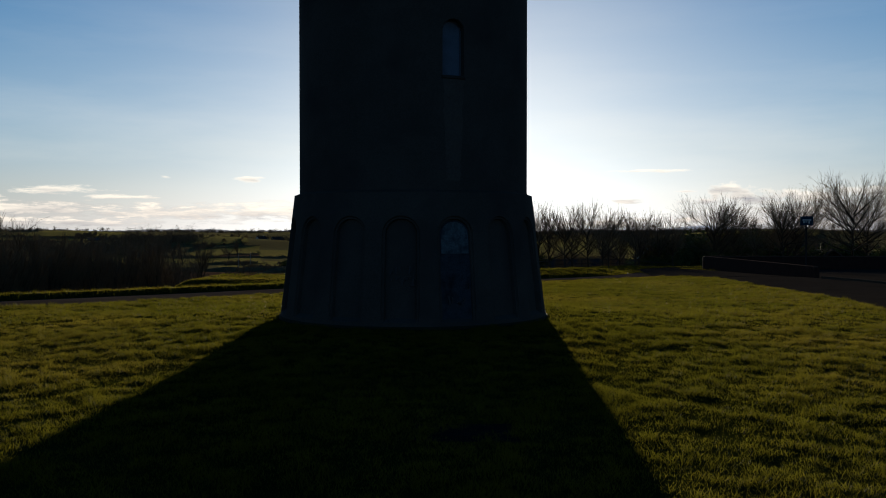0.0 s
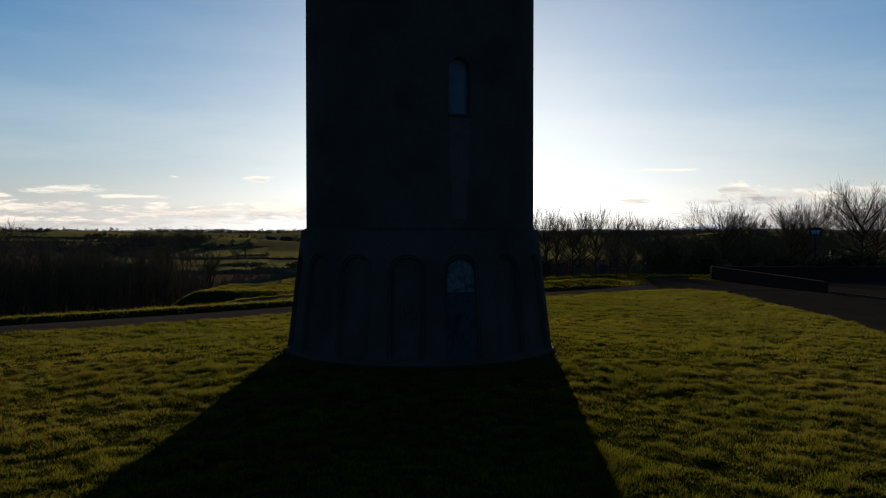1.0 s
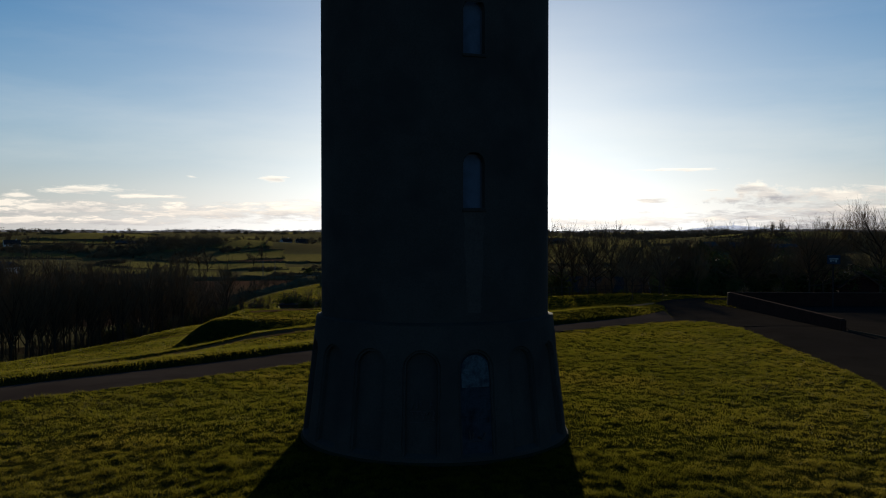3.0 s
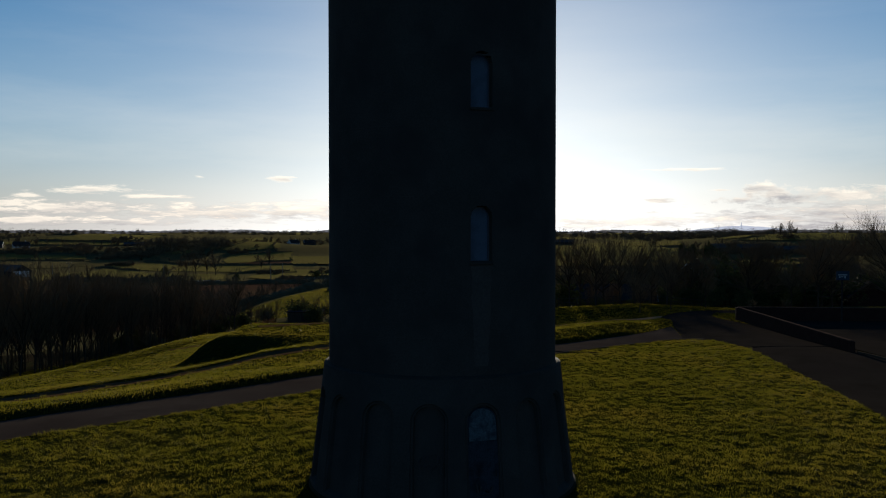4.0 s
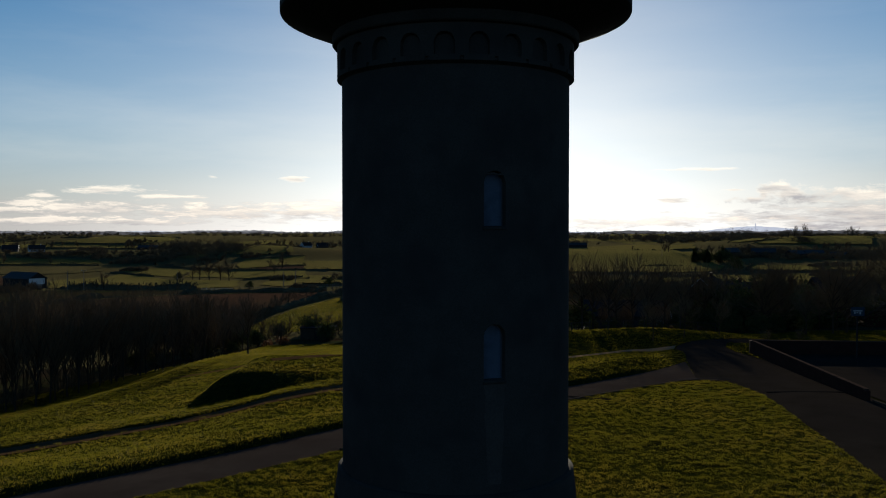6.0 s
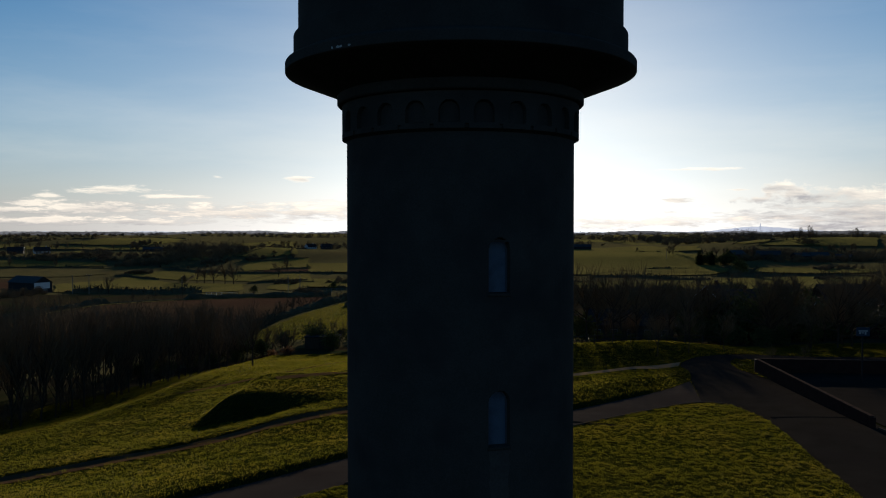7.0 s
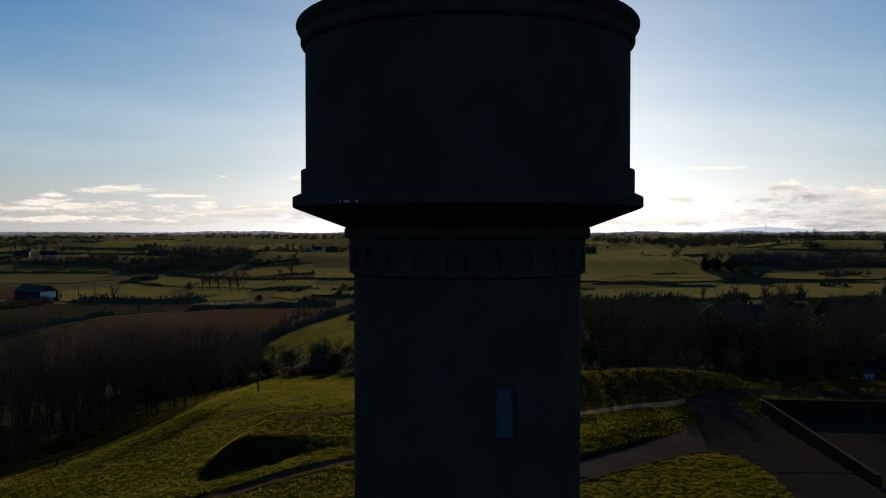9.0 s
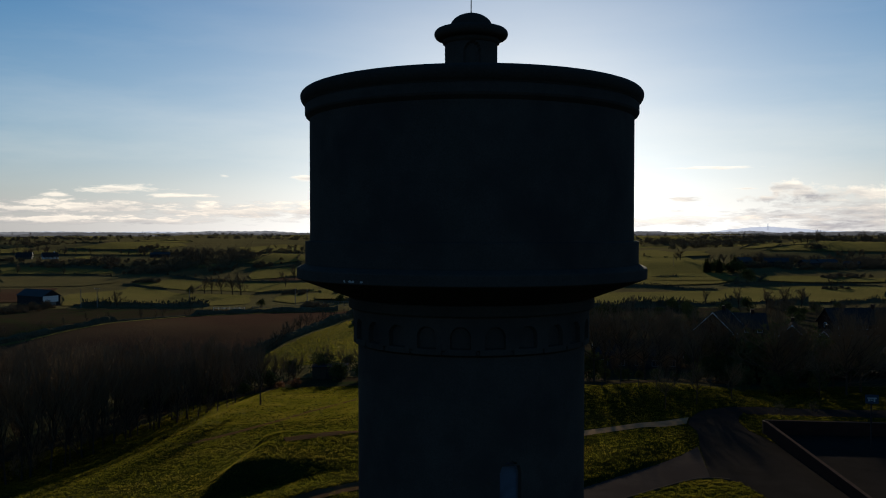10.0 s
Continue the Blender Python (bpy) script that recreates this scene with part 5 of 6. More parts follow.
for i in range(34):
    q = (i + rng.random()) / 34 * 6
    k = min(int(q), 5)
    x, y = (MARGIN_X[k] + (MARGIN_X[k + 1] - MARGIN_X[k]) * (q - k), MARGIN_Y[k] + (MARGIN_Y[k + 1] - MARGIN_Y[k]) * (q - k))
    plant("hedge_bush", SCRUB[i % 2], x - rng.uniform(2, 9), y + rng.uniform(0, 5), rng.uniform(0.4, 0.8), rng.uniform(0, 6.28), "overgrown dark bush in a field hedge", "bush", "bushes of the near hedge", kind="stuff")
edge = evenly(np.stack([np.array(MARGIN_X[:7], float), np.array(MARGIN_Y[:7], float)], 1), 120)
for pts, tall, sd in ((edge + [-1.5, 0.5], 1.3, 541), (evenly(np.array([(-66.0, 186), (-60, 225), (-53, 270), (-47, 322)]), 90), 1.6, 542), (evenly(np.array([(-46.0, 266), (24, 260)]), 60), 1.4, 543)):
    tagged(new("hedgerow", hedge_mesh([tuple(p) for p in pts], tall, 1.2, sd)), "thick dark overgrown hedge beside a ploughed field", "hedge", "far hedgerows", "stuff")
for i, (x, y) in enumerate(far_spots[::3]):
    plant("field_tree", FAR[i % 4], x, y, rng.uniform(0.35, 0.85), rng.uniform(0, 6.28), "bare tree standing in a far hedgerow", "tree", "hedgerow trees", sink=0.2)
# ---- walls, kerbs, buildings and small things ----
def boundary_wall():
    """Red-brick car-park wall with a stone coping; its top stays level while the road falls."""
    top = 0.42
    for name, a, b in (("car_park_wall", (25.55, 58.0), (25.85, 83.6)), ("car_park_wall", (25.85, 83.75), (62.0, 82.2))):
        a, b = Vector((*a, 0)), Vector((*b, 0))
        d = (b - a).normalized()
        length = (b - a).length
        wall = empty(name, a.x, a.y, 0, math.degrees(math.atan2(d.y, d.x)))
        tagged(wall, "long low red-brick boundary wall with pale worn coping", "wall", "car park walls")
        s = Shape()
        n = int(length / 1.5)
        for i in range(n):
            u0, u1 = length * i / n, length * (i + 1) / n
            z0 = min(ground_z(*(a + d * u0).xy), ground_z(*(a + d * u1).xy)) - 0.15
            s.box(u0, -0.14, z0, u1, 0.14, top - 0.07)
        part("brickwork", s.mesh("brickwork", BRICK), wall, "dark red brickwork")
        cope = Shape().box(0.006, -0.155, 0, 0.594, 0.155, 0.07, 0.018).mesh("coping_stone", COPING)
        g = random.Random(2)
        for i in range(int(length / 0.6)):
            part("coping_stone", cope, wall, at=pose(i * 0.6, g.uniform(-0.008, 0.008), top - 0.07 + g.uniform(-0.006, 0.006), 0, 0, g.uniform(-0.5, 0.5)))
        for u in (0.0, length):
            z0 = ground_z(*(a + d * u).xy) - 0.15
            part("pier", Shape().box(u - 0.17, -0.17, z0, u + 0.17, 0.17, top - 0.075, 0.02).mesh("pier", BRICK), wall)


boundary_wall()


def kerb_line(points, count, label, rise=0.07):
    """A row of kerb stones along a line."""
    p = along(points, count + 1)
    holder = empty("kerb", p[0][0], p[0][1], 0)
    tagged(holder, label, "kerb", kind="structure")
    length = float(np.hypot(*(p[1] - p[0])))
    stone = Shape().box(-length / 2 + 0.006, -0.07, -0.16, length / 2 - 0.006, 0.07, rise, 0.015).mesh("kerbstone", KERB)
    for i in range(count):
        mx, my = (p[i] + p[i + 1]) / 2
        d = p[i + 1] - p[i]
        slope = math.degrees(math.atan2(ground_z(*p[i + 1]) - ground_z(*p[i]), length))
        part("kerbstone", stone, holder, at=pose(mx - p[0][0], my - p[0][1], ground_z(mx, my) + 0.02, 0, -slope, math.degrees(math.atan2(d[1], d[0]))))


kerb_line([(-7.5, 43.3), (-1, 51.1), (5.8, 58.8), (9.6, 62.6), (14.5, 67.1), (16.8, 68.05), (18.2, 67.4)], 42,
          "low worn concrete kerb edging the lawn", 0.05)
kerb_line([(25.75, 57.5), (26.2, 50), (26.55, 36), (26.55, 22)], 40, "pale concrete kerb between road and car park", 0.12)

# patch strip across the road and a covered slab in the grass before the tower
drain = tagged(empty("drain_channel", 20.0, 61.3, 0), "dark drainage channel across an asphalt road", "drain")
grate = Shape().box(0.004, -0.17, -0.05, 0.596, 0.17, 0.012, 0.006).mesh("grate", GRATE)
for i in range(10):
    part("grate", grate, drain, at=pose(i * 0.6, 0, ground_z(20.3 + i * 0.6, 61.3) + 0.03))
seam = tagged(empty("drain_channel", 5.5, 60.2, 0, -20), "dark narrow drainage channel across an asphalt path", "drain")
for i in range(7):
    u, w = 5.5 + i * 0.564, 60.2 - i * 0.205
    part("grate", grate, seam, at=pose(i * 0.6, 0, ground_z(u, w) + 0.035))
slab = empty("inspection_slab", 0.3, 11.3, ground_z(0.3, 11.3))
tagged(slab, "flush weathered concrete slab with steel cover in grass", "slab")
part("concrete", Shape().box(-0.7, -0.5, -0.2, 0.7, 0.5, 0.012, 0.02).mesh("slab_concrete", GRATE), slab)
part("cover", Shape().box(-0.36, -0.26, 0.0, 0.36, 0.26, 0.03, 0.01).mesh("slab_cover", GRATE), slab)


def sign_post():
    x, y = 33.2, 77.5
    g = ground_z(x, y)
    ob = tagged(empty("information_sign", x, y, g, -4), "blue information sign on a tall steel post", "sign")
    part("post", Shape().tube([(0, 0, -0.3), (0, 0, 5.05)], [0.07, 0.07], 10).mesh("sign_pole", IRON), ob)
    part("plate", Shape().box(-0.55, -0.075, 4.2, 0.6, -0.05, 5.0, 0.01).mesh("plate", SIGN_BLUE), ob, "dark blue plate with pale markings")
    bar = Shape().box(-0.36, -0.082, 4.62, 0.42, -0.077, 4.74).box(-0.3, -0.082, 4.4, -0.16, -0.077, 4.6).box(0.16, -0.082, 4.36, 0.3, -0.077, 4.6).box(-0.1, -0.082, 4.46, 0.08, -0.077, 4.56)
    part("marking", bar.mesh("marking", FADED), ob, "pale unreadable marks")
    for z in (4.1, 4.85):
        part("clamp", Shape().box(-0.07, -0.06, z - 0.025, 0.07, 0.06, z + 0.025, 0.008).mesh("clamp", IRON), ob)


sign_post()


def rail_fence(x0, y0, x1, y1, bays, mat, label, tall=1.1, rails=2):
    d = Vector((x1 - x0, y1 - y0, 0))
    turn = math.degrees(math.atan2(d.y, d.x))
    ob = tagged(empty("rail_fence", x0, y0, 0, turn), label, "fence", "rail fences")
    step_u = d.length / bays
    post = Shape().box(-0.05, -0.05, -0.3, 0.05, 0.05, tall, 0.01).mesh("fence_upright", mat)
    for i in range(bays + 1):
        p = Vector((x0, y0, 0)) + d * (i / bays)
        z = ground_z(p.x, p.y)
        part("post", post, ob, at=pose(i * step_u, 0, z))
        if i < bays:
            q = Vector((x0, y0, 0)) + d * ((i + 1) / bays)
            z2 = ground_z(q.x, q.y)
            for r in range(rails):
                h = tall * (0.92 - 0.42 * r)
                part("rail", Shape().tube([(i * step_u, -0.06, z + h), ((i + 1) * step_u, -0.06, z2 + h)], [0.04, 0.04], 6).mesh("fence_rail", mat), ob)


rail_fence(4.0, 112.0, 31.0, 116.0, 11, OLDWOOD, "dark weathered timber rail fence in front of shrubs", 1.25)
rail_fence(-110, 322, -98, 323, 6, WHITE, "white field gate and rail by a lane", 1.3)
rail_fence(-97, 330, -60, 342, 16, TIMBER, "weathered post-and-rail field fence", 1.3)
rail_fence(-84, 352, -40, 372, 22, TIMBER, "weathered post-and-rail field fence", 1.3)


def house(x, y, turn, long, deep, eaves, pitch, walls, storeys=1, label="", trim=None, name="house"):
    """A gabled house: walls with openings framed, tiled roof, white bargeboards, chimney."""
    g = ground_z(x, y)
    ob = tagged(empty(name, x, y, g, turn), label, "house", "houses")
    ridge = eaves + deep / 2 * pitch
    hx, hy = long / 2, deep / 2
    s = Shape()
    s.v = [(-hx, -hy, -1), (hx, -hy, -1), (hx, hy, -1), (-hx, hy, -1), (-hx, -hy, eaves), (hx, -hy, eaves), (hx, hy, eaves), (-hx, hy, eaves), (-hx, 0, ridge), (hx, 0, ridge)]
    s.f = [(0, 1, 5, 4), (2, 3, 7, 6), (1, 2, 6, 9, 5), (3, 0, 4, 8, 7)]
    wall = part("wall", s.mesh("house_wall", walls), ob)
    r, o, t = Shape(), 0.45, 0.16
    for sy in (-1, 1):
        ye, ze = sy * (hy + o), eaves - o * pitch
        a = [(-hx - o, ye, ze), (hx + o, ye, ze), (hx + o, 0, ridge), (-hx - o, 0, ridge)]
        b = [(p[0], p[1], p[2] + t) for p in a]
        r.add(a + b, [(3, 2, 1, 0), (4, 5, 6, 7), (0, 1, 5, 4), (1, 2, 6, 5), (2, 3, 7, 6), (3, 0, 4, 7)])
    roof = part("roof", r.mesh("house_roof", TILE), ob, "dark tiled roof")
    for sx in (-1, 1):
        for sy in (-1, 1):
            p = Shape()
            xx = sx * (hx + o + 0.012)
            ye, ze = sy * (hy + o), eaves - o * pitch
            p.add([(xx, ye, ze - 0.14), (xx, 0, ridge - 0.14), (xx, 0, ridge + t), (xx, ye, ze + t), (xx + sx * 0.03, ye, ze - 0.14), (xx + sx * 0.03, 0, ridge - 0.14), (xx + sx * 0.03, 0, ridge + t), (xx + sx * 0.03, ye, ze + t)],
                  [(0, 1, 2, 3), (7, 6, 5, 4), (0, 4, 5, 1), (2, 6, 7, 3), (1, 5, 6, 2), (3, 7, 4, 0)])
            part("bargeboard", p.mesh("bargeboard", trim or WHITE), roof, "" if trim else "white bargeboard")
    part("chimney", Shape().box(hx * 0.55 - 0.4, -0.3, ridge - 0.6, hx * 0.55 + 0.4, 0.3, ridge + 1.0, 0.03).mesh("chimney", walls), roof)
    frame_me = Shape().box(-0.65, -0.04, -0.6, 0.65, 0.04, 0.6, 0.02).mesh("house_window", DRAB if walls is STONE else WHITE)
    pane_me = Shape().box(-0.55, -0.05, -0.5, -0.03, 0.05, 0.5).box(0.03, -0.05, -0.5, 0.55, 0.05, 0.5).mesh("pane", GLASS)
    for st in range(storeys):
        for k in range(int(long // 3)):
            u = -hx + long * (k + 0.5) / int(long // 3)
            for sy in (-1, 1):
                w = part("window", frame_me, wall, at=pose(u, sy * hy, 1.5 + 2.6 * st))
                part("pane", pane_me, w)
        for sx in (-1, 1):
            w = part("window", frame_me, wall, at=pose(sx * hx, 0.4, 1.5 + 2.6 * st, 0, 0, 90))
            part("pane", pane_me, w)
    return ob


# estate beyond the garden shrubs
house(50.5, 196, 58, 9.5, 8.0, 5.6, 0.95, BRICK, 2, "two-storey brick house with dark gabled roof and white bargeboards")
house(62.5, 184, 70, 9.0, 7.0, 3.6, 0.95, BRICK, 2, "two-storey brick house with dark gabled roof and white bargeboards")
house(70.5, 187, 64, 6.0, 4.0, 3.2, 0.9, BRICK, 1, "brick house with dark gabled roof and white bargeboards")
house(59.0, 212, -8, 12.0, 8.0, 4.6, 0.8, BRICK, 2, "long brick house with dark tiled roof", COPING)
house(88.0, 214, 6, 15.0, 8.5, 4.8, 0.8, BRICK, 2, "long brick house with dark tiled roof", COPING)
house(27.5, 170, -4, 16.0, 8.5, 3.0, 0.6, STONE, 1, "long low bungalow with dark tiled roof in shade")
house(6.0, 180, 3, 14.0, 8.5, 3.2, 0.75, STONE, 1, "long low bungalow with dark tiled roof in shade")
house(104.0, 180, -12, 14.0, 8.0, 4.6, 0.85, BRICK, 2, "long brick house with dark tiled roof", COPING)
house(61.5, 136, 80, 8.0, 5.6, 1.8, 0.75, BRICK, 0, "small brick building with dark gabled roof", COPING)

# flat-roofed hut below the slope
hut = tagged(empty("concrete_hut", -33.0, 165, ground_z(-33.0, 165), 4), "low grey flat-roofed concrete hut beside bushes", "hut")
part("wall", Shape().box(-3.2, -2.2, -1, 3.2, 2.2, 2.3, 0.03).mesh("hut_wall", KERB), hut)
part("roof", Shape().box(-3.45, -2.45, 2.304, 3.45, 2.45, 2.46, 0.03).mesh("hut_roof", TILE), hut)
part("door", Shape().box(-0.5, -2.25, 0.0, 0.5, -2.19, 2.05, 0.01).mesh("hut_door", TILE), hut)


def barn(x, y, turn, long, deep, eaves, ridge, label, lit_end=False):
    g = ground_z(x, y)
    ob = tagged(empty("barn", x, y, g, turn), label, "barn", "farm buildings")
    hx, hy = long / 2, deep / 2
    s = Shape()
    s.v = [(-hx, -hy, -1), (hx, -hy, -1), (hx, hy, -1), (-hx, hy, -1), (-hx, -hy, eaves), (hx, -hy, eaves), (hx, hy, eaves), (-hx, hy, eaves), (-hx, 0, ridge), (hx, 0, ridge)]
    s.f = [(0, 1, 5, 4), (2, 3, 7, 6), (1, 2, 6, 9, 5), (3, 0, 4, 8, 7)]
    part("wall", s.mesh("barn_wall", TIN), ob)
    r = Shape()
    for sy in (-1, 1):
        a = [(-hx - 0.4, sy * (hy + 0.4), eaves - 0.15), (hx + 0.4, sy * (hy + 0.4), eaves - 0.15), (hx + 0.4, 0, ridge + 0.05), (-hx - 0.4, 0, ridge + 0.05)]
        r.add(a + [(p[0], p[1], p[2] + 0.1) for p in a], [(3, 2, 1, 0), (4, 5, 6, 7), (0, 1, 5, 4), (1, 2, 6, 5), (2, 3, 7, 6), (3, 0, 4, 7)])
    part("roof", r.mesh("barn_roof", SHEET), ob, "dull sheet-metal roof")
    part("door", Shape().box(hx - 0.02, -1.9, -0.5, hx + 0.06, 1.9, eaves - 0.6).mesh("barn_door", TIMBER), ob)
    if lit_end:
        part("cladding", Shape().box(hx + 0.07, -hy, eaves - 2.4, hx + 0.12, hy * 0.75, eaves + 0.1).mesh("cladding", WHITE), ob, "white sheet cladding along the eaves")
    return ob


for x, y, sc in ((150, 612, 2.4), (156, 606, 2.9), (162, 610, 2.2), (167, 607, 2.7), (172, 612, 1.9), (147, 606, 1.8)):
    plant("evergreen_tree", BUSH[int(x) % 3], x, y, sc, rng.uniform(0, 6.28), "tall dark rounded evergreen in a farm shelter belt", "tree", "shelter-belt evergreens")
plant("evergreen_bush", BUSH[1], 155, 537, 2.6, 0.7, "large dark evergreen bush in a field hedge", "bush", "bushes at the field edge")
barn(-193, 345, -28, 18, 8, 4.2, 6.6, "dark metal-sheeted barn with a white gable strip", True)
for x, y, t, l, d, e, r in ((186, 655, 34, 13, 8, 3.4, 6.4), (212, 660, -18, 17, 9, 3.4, 6.2), (234, 655, 24, 13, 8, 3.0, 5.4), (252, 668, 10, 15, 9, 3.2, 5.6), (268, 660, -32, 11, 7, 2.6, 4.6), (95, 900, 8, 20, 9, 3.5, 6), (-330, 812, 15, 18, 9, 3.5, 5.5)):
    barn(x, y, t, l, d, e, r, "dull grey metal-roofed farm shed among trees")
for x, y, t, w in ((-428, 742, 20, STONE), (-405, 744, 38, ROUGHCAST), (-214, 998, 52, ROUGHCAST), (-196, 1004, 30, STONE)):
    house(x, y, t, 13, 7.0, 2.6, 1.0, w, 1, "far rendered farmhouse with dark roof", name="farmhouse")



def utility_pole(x, y, tall, arms=True):
    ob = tagged(empty("utility_pole", x, y, ground_z(x, y), 10), "wooden power-line pole with cross-arm in a field", "pole", "power-line poles")
    part("shaft", Shape().tube([(0, 0, -0.5), (0, 0, tall)], [0.17, 0.12], 8).mesh("pole_shaft", TIMBER), ob)
    if arms:
        part("cross_arm", Shape().box(-1.1, -0.08, tall - 0.5, 1.1, 0.08, tall - 0.32, 0.02).mesh("cross_arm", TIMBER), ob)
        pin = Shape().tube([(0, 0, 0), (0, 0, 0.28)], [0.07, 0.05], 6).mesh("insulator", WHITE)
        for u in (-0.95, 0.0, 0.95):
            part("insulator", pin, ob, at=pose(u, 0, tall - 0.32))


for x, y, t, a in ((-168.6, 333, 7.5, False), (-162.3, 334, 8.0, True), (-128, 345, 7.0, False), (-80, 352, 7.2, False), (-87, 360, 7.0, False), (131, 640, 8, False)):
    utility_pole(x, y, t, a)

# single trees, copses and a conifer stand of the far country
for x, y, sc, k in ((-156, 338, 0.85, 0), (-128, 416, 1.25, 1), (-134, 421, 1.2, 2), (-141, 425, 1.2, 0), (-152, 431, 0.95, 1), (-147, 428, 1.05, 2), (-337, 576, 0.9, 0), (-127, 523, 1.1, 1), (-119, 470, 0.9, 2),
                    (151, 712, 1.3, 0), (98, 352, 0.9, 1), (118, 357, 1.1, 2), (126, 360, 1.0, 0), (110, 354, 0.9, 1), (357, 974, 1.6, 1), (345, 968, 1.3, 2), (16, 250, 0.9, 0), (24, 262, 0.8, 2)):
    plant("field_tree", FAR[k], x, y, sc, rng.uniform(0, 6.28), "bare broad tree standing alone in pasture", "tree", "field trees", sink=0.2)
for x, y, sc, k in ((322, 922, 1.15, 0), (331, 930, 1.3, 1), (340, 924, 1.1, 2), (349, 932, 0.9, 3), (390, 925, 1.2, 1), (397, 930, 1.05, 2), (430, 935, 0.9, 0)):
    plant("hill_tree", FAR[k], x, y, sc, rng.uniform(0, 6.28), "bare round-crowned tree on a hill crest", "tree", "trees on the hill crest", sink=0.2)
for x, y in ((-160, 432), (-98, 345), (-70, 372), (70, 350), (76, 349)):
    plant("evergreen_bush", BUSH[0], x, y, rng.uniform(1.0, 1.5), 0.3, "dark rounded evergreen bush in a field hedge", "bush", "bushes at the field edge")
for i in range(16):
    plant("conifer", FIR[i % 2], rng.uniform(146, 170), rng.uniform(600, 626), rng.uniform(0.45, 0.95), rng.uniform(0, 6.28), "dark conifer in a farm shelter belt", "tree", "shelter-belt conifers")
for cx, cy, rx, ry, n in ((-300, 840, 80, 34, 80), (240, 726, 80, 30, 44), (235, 682, 60, 10, 20), (-205, 1020, 70, 25, 26), (-470, 830, 60, 25, 20), (330, 760, 60, 30, 20)):
    for i in range(n):
        kind = FAR[i % 4]
        plant("copse_tree", kind, cx + rng.gauss(0, 0.5) * rx, cy + rng.gauss(0, 0.5) * ry, rng.uniform(0.6, 1.05), rng.uniform(0, 6.28), "far tree in a winter copse", "tree", "copse trees", sink=0.3)


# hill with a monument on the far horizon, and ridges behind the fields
def haze_glow_material(name, colour):
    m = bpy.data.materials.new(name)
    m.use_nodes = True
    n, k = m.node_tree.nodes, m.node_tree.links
    # Takes no light: the surface glows in a colour with the haze mixed in.
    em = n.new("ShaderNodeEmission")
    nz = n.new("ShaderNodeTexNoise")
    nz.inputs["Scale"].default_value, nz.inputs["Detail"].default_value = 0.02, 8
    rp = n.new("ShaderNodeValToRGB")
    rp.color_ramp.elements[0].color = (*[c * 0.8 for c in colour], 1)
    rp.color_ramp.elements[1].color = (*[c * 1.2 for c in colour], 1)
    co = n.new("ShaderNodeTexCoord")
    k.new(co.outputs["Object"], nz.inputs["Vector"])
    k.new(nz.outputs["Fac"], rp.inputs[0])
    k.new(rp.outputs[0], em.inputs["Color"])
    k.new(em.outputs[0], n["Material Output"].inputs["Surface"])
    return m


def ridge(radius, mat, height, seed, label, hill=None):
    v, f = [], []
    n = 1400
    for i in range(n + 1):
        a = radians(-60 + 120 * i / n)
        h = height * (0.15 + 1.15 * float(vnoise(i / 37 + seed, seed)) + 0.30 * float(vnoise(i / 7 + seed, 3.3)) + 0.30 * float(vnoise(i / 1.7, seed)) ** 2)
        if hill:
            h += hill[1] * math.exp(-((math.degrees(a) - hill[0]) / hill[2]) ** 2)
        x, y = radius * math.sin(a), radius * math.cos(a)
        v += [(x, y, -40), (x, y, h), (x * 1.01, y * 1.01, -40)]
    for i in range(n):
        b = i * 3
        f += [(b, b + 3, b + 4, b + 1), (b + 1, b + 4, b + 5, b + 2)]
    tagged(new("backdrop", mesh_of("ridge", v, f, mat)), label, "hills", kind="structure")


# Each farther ridge glows paler; distance haze is painted into its colour.
ridge(2900, haze_glow_material("wooded_ridge", (0.060, 0.053, 0.047)), 9, 6.0, "dark wooded far ridges", None)
ridge(3900, haze_glow_material("hazy_ridge", (0.12, 0.108, 0.098)), 10, 3.0, "hazy grey far ridges with hedges", None)
ridge(4650, haze_glow_material("hazy_hill", (0.36, 0.34, 0.335)), 8, 9.0, "pale hazy hill on the horizon", (17.3, 26, 2.6))
a = radians(17.3)
mon = tagged(empty("monument", 4600 * math.sin(a), 4600 * math.cos(a), 40), "far slender monument tower on a hill", "tower")
# The monument glows as well, its stone colour already paled by haze.
part("monument_shaft", Shape().lathe([(4.2, -20), (4.2, 0), (1.9, 0.5), (1.9, 9), (0.9, 13), (0, 14)], 8).mesh("monument_shaft", haze_glow_material("hazy_stone", (0.29, 0.28, 0.28))), mon)
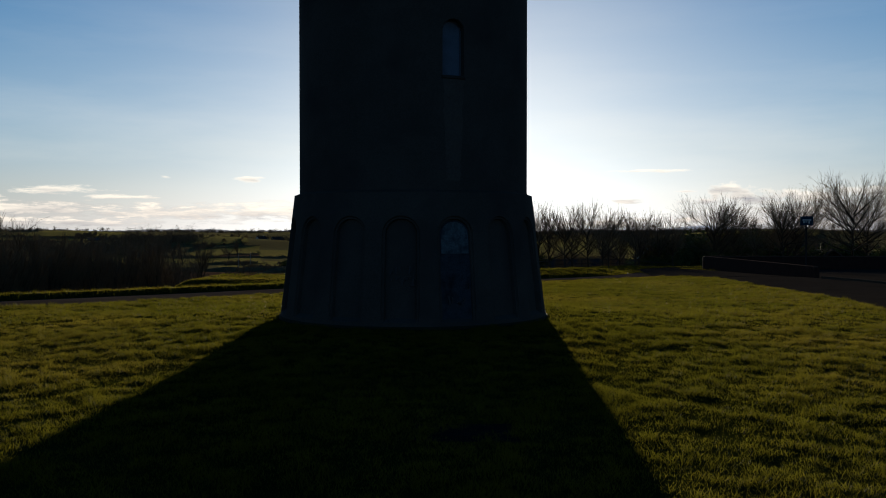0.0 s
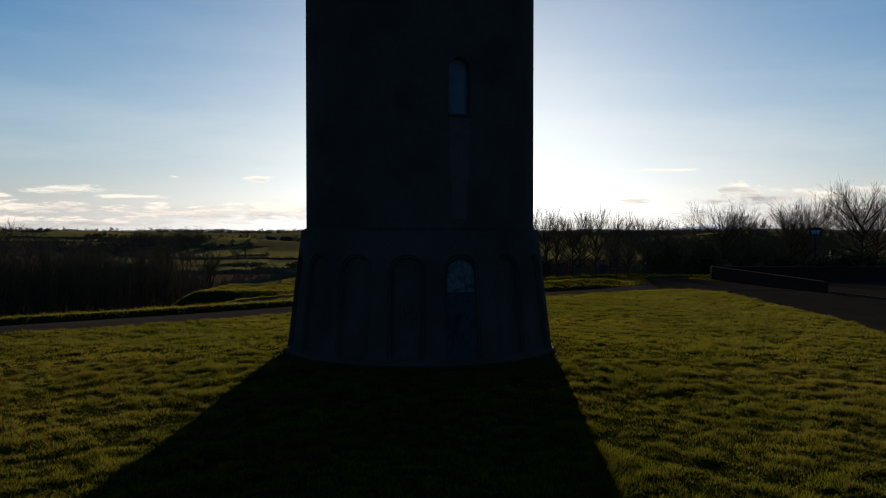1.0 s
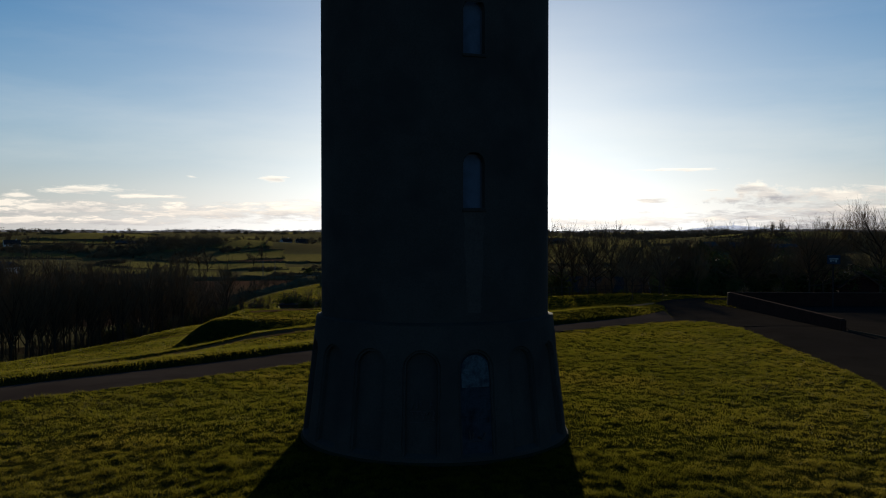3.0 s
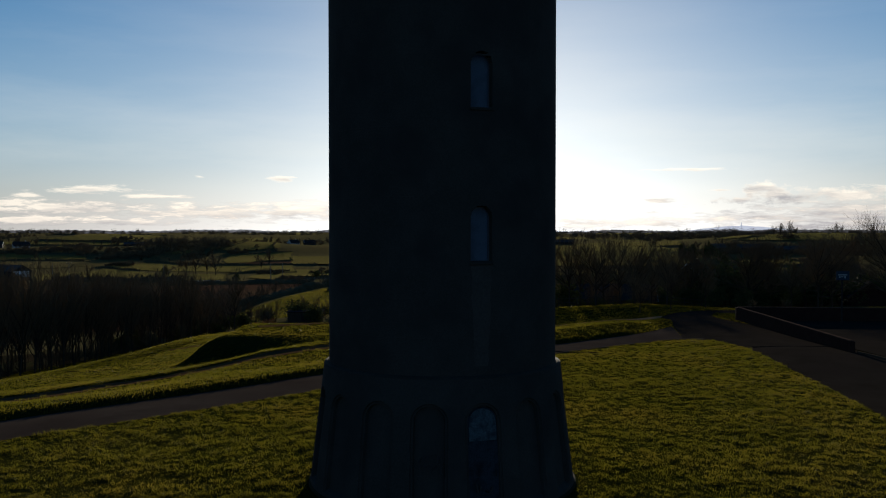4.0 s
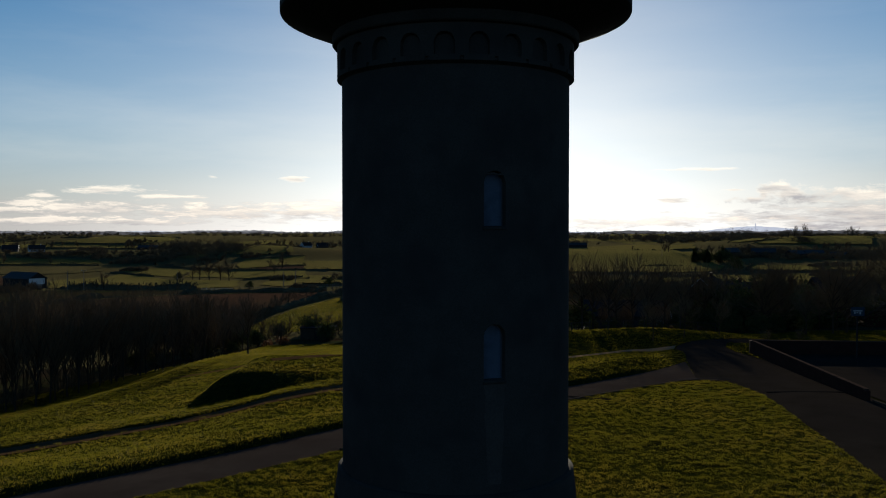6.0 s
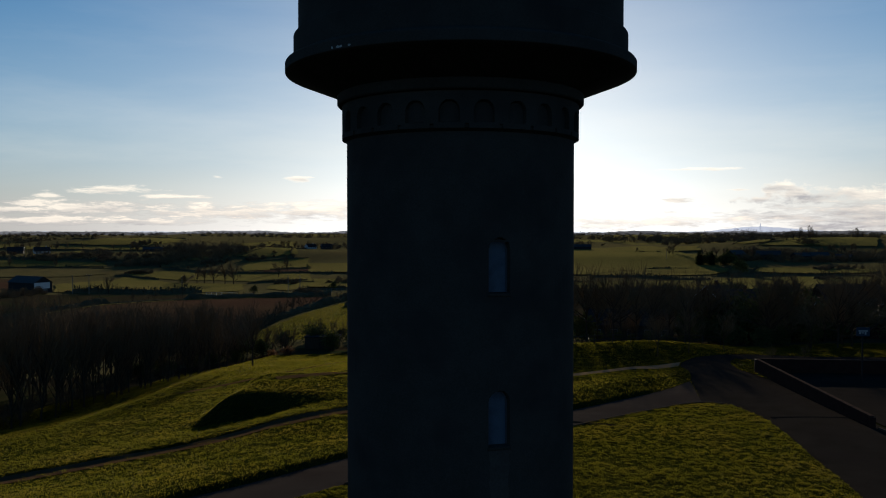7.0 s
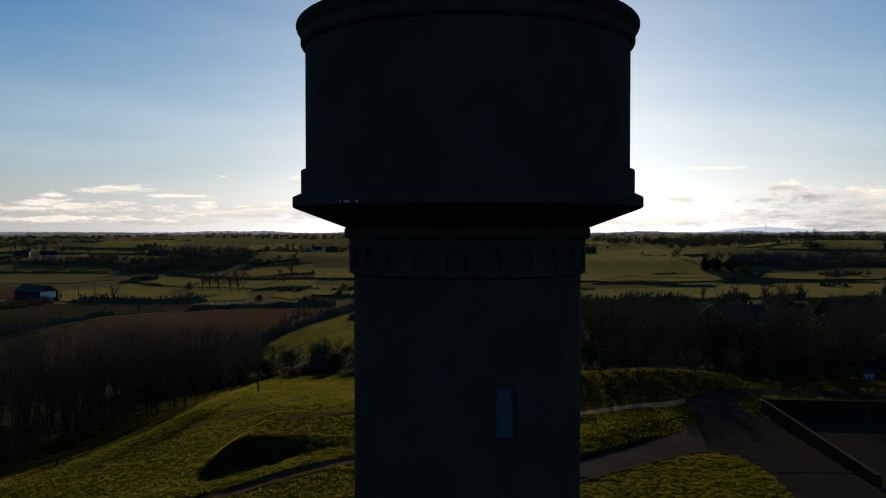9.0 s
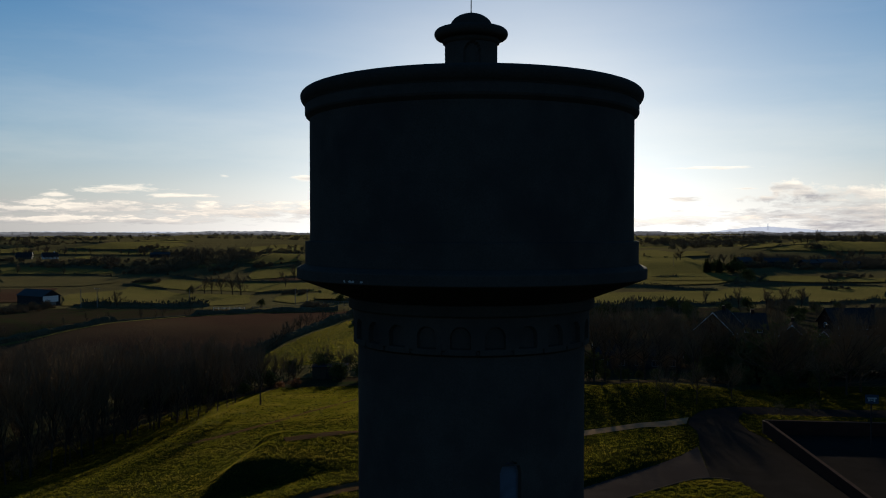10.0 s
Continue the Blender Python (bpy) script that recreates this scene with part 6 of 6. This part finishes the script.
# ---- turf: blades standing over the lawn, banks and verges ----
def blades(name, count, region, seed, tall, wide, label, keep):
    """Many single grass blades in tussocks, one object."""
    g = np.random.default_rng(seed)
    x0, x1, y0, y1 = region
    x, y = g.uniform(x0, x1, count), g.uniform(y0, y1, count)
    tuft = vnoise(x / 0.13 + 2, y / 0.15) * 0.32 + vnoise(x / 0.27 + 4, y / 0.3) * 0.36 + vnoise(x / 0.6 + 9, y / 0.7) * 0.23 + vnoise(x / 3.1, y / 2.7 + 5) * 0.09
    tuft = np.clip(0.5 + (tuft - 0.5) * 1.2, 0, 1)
    ok = keep(x, y) & (g.random(count) < 0.15 + 1.35 * tuft) & ~hard(x, y) & (np.hypot(x - TOWER[0], y - TOWER[1]) > 4.15)
    x, y, tuft = x[ok], y[ok], tuft[ok]
    n = len(x)
    z = land(x, y) + lumps(x, y)
    h = tall * (0.36 + 2.0 * tuft ** 2.6) * g.uniform(0.5, 1.3, n)
    a = g.uniform(0, 2 * np.pi, n)
    w = wide * g.uniform(0.6, 1.4, n)
    lean = h * g.uniform(0.2, 1.3, n)
    b = g.uniform(0, 2 * np.pi, n)
    base = np.stack([x, y, z - 0.01], 1)
    across = np.stack([np.cos(a) * w, np.sin(a) * w, np.zeros(n)], 1)
    tip = base + np.stack([np.cos(b) * lean, np.sin(b) * lean, h], 1)
    v = np.stack([base - across, base + across, tip], 1).reshape(-1, 3)
    me = bpy.data.meshes.new(name)
    me.vertices.add(3 * n)
    me.vertices.foreach_set("co", v.ravel())
    me.loops.add(3 * n)
    me.loops.foreach_set("vertex_index", np.arange(3 * n))
    me.polygons.add(n)
    me.polygons.foreach_set("loop_start", np.arange(n) * 3)
    me.materials.append(BLADE)
    me.update(calc_edges=True)
    tagged(new(name, me), label, "grass", kind="stuff")


def seen_wedge(x, y):
    return np.abs(x + 0.03 * y) < 0.60 * y + 3


blades("lawn_grass", 700000, (-14, 14, 6, 24), 1, 0.088, 0.0052, "short tussocky yellow-green winter lawn grass", lambda x, y: seen_wedge(x, y))
blades("lawn_grass", 1100000, (-30, 20, 24, 70), 2, 0.092, 0.0105, "short tussocky yellow-green winter lawn grass", lambda x, y: seen_wedge(x, y) & inside(LAWN, x, y))
blades("bank_grass", 720000, (-66, 0, 30, 108), 3, 0.122, 0.016, "longer rough grass on a sloping bank", lambda x, y: seen_wedge(x, y) & ~inside(LAWN, x, y) & (cover_of(x, y) == 0))
blades("verge_grass", 330000, (0, 62, 60, 121), 4, 0.13, 0.015, "rough verge grass under roadside trees", lambda x, y: seen_wedge(x, y) & ~inside(LAWN, x, y))
blades("bank_grass", 420000, (-62, 0, 107, 151), 5, 0.17, 0.022, "longer rough grass on a sloping bank", lambda x, y: seen_wedge(x, y) & (cover_of(x, y) == 0))
blades("pasture_grass", 170000, (-66, 24, 184, 290), 6, 0.30, 0.05, "tussocky sunlit pasture grass on a far field", lambda x, y: seen_wedge(x, y) & (cover_of(x, y) == 1))
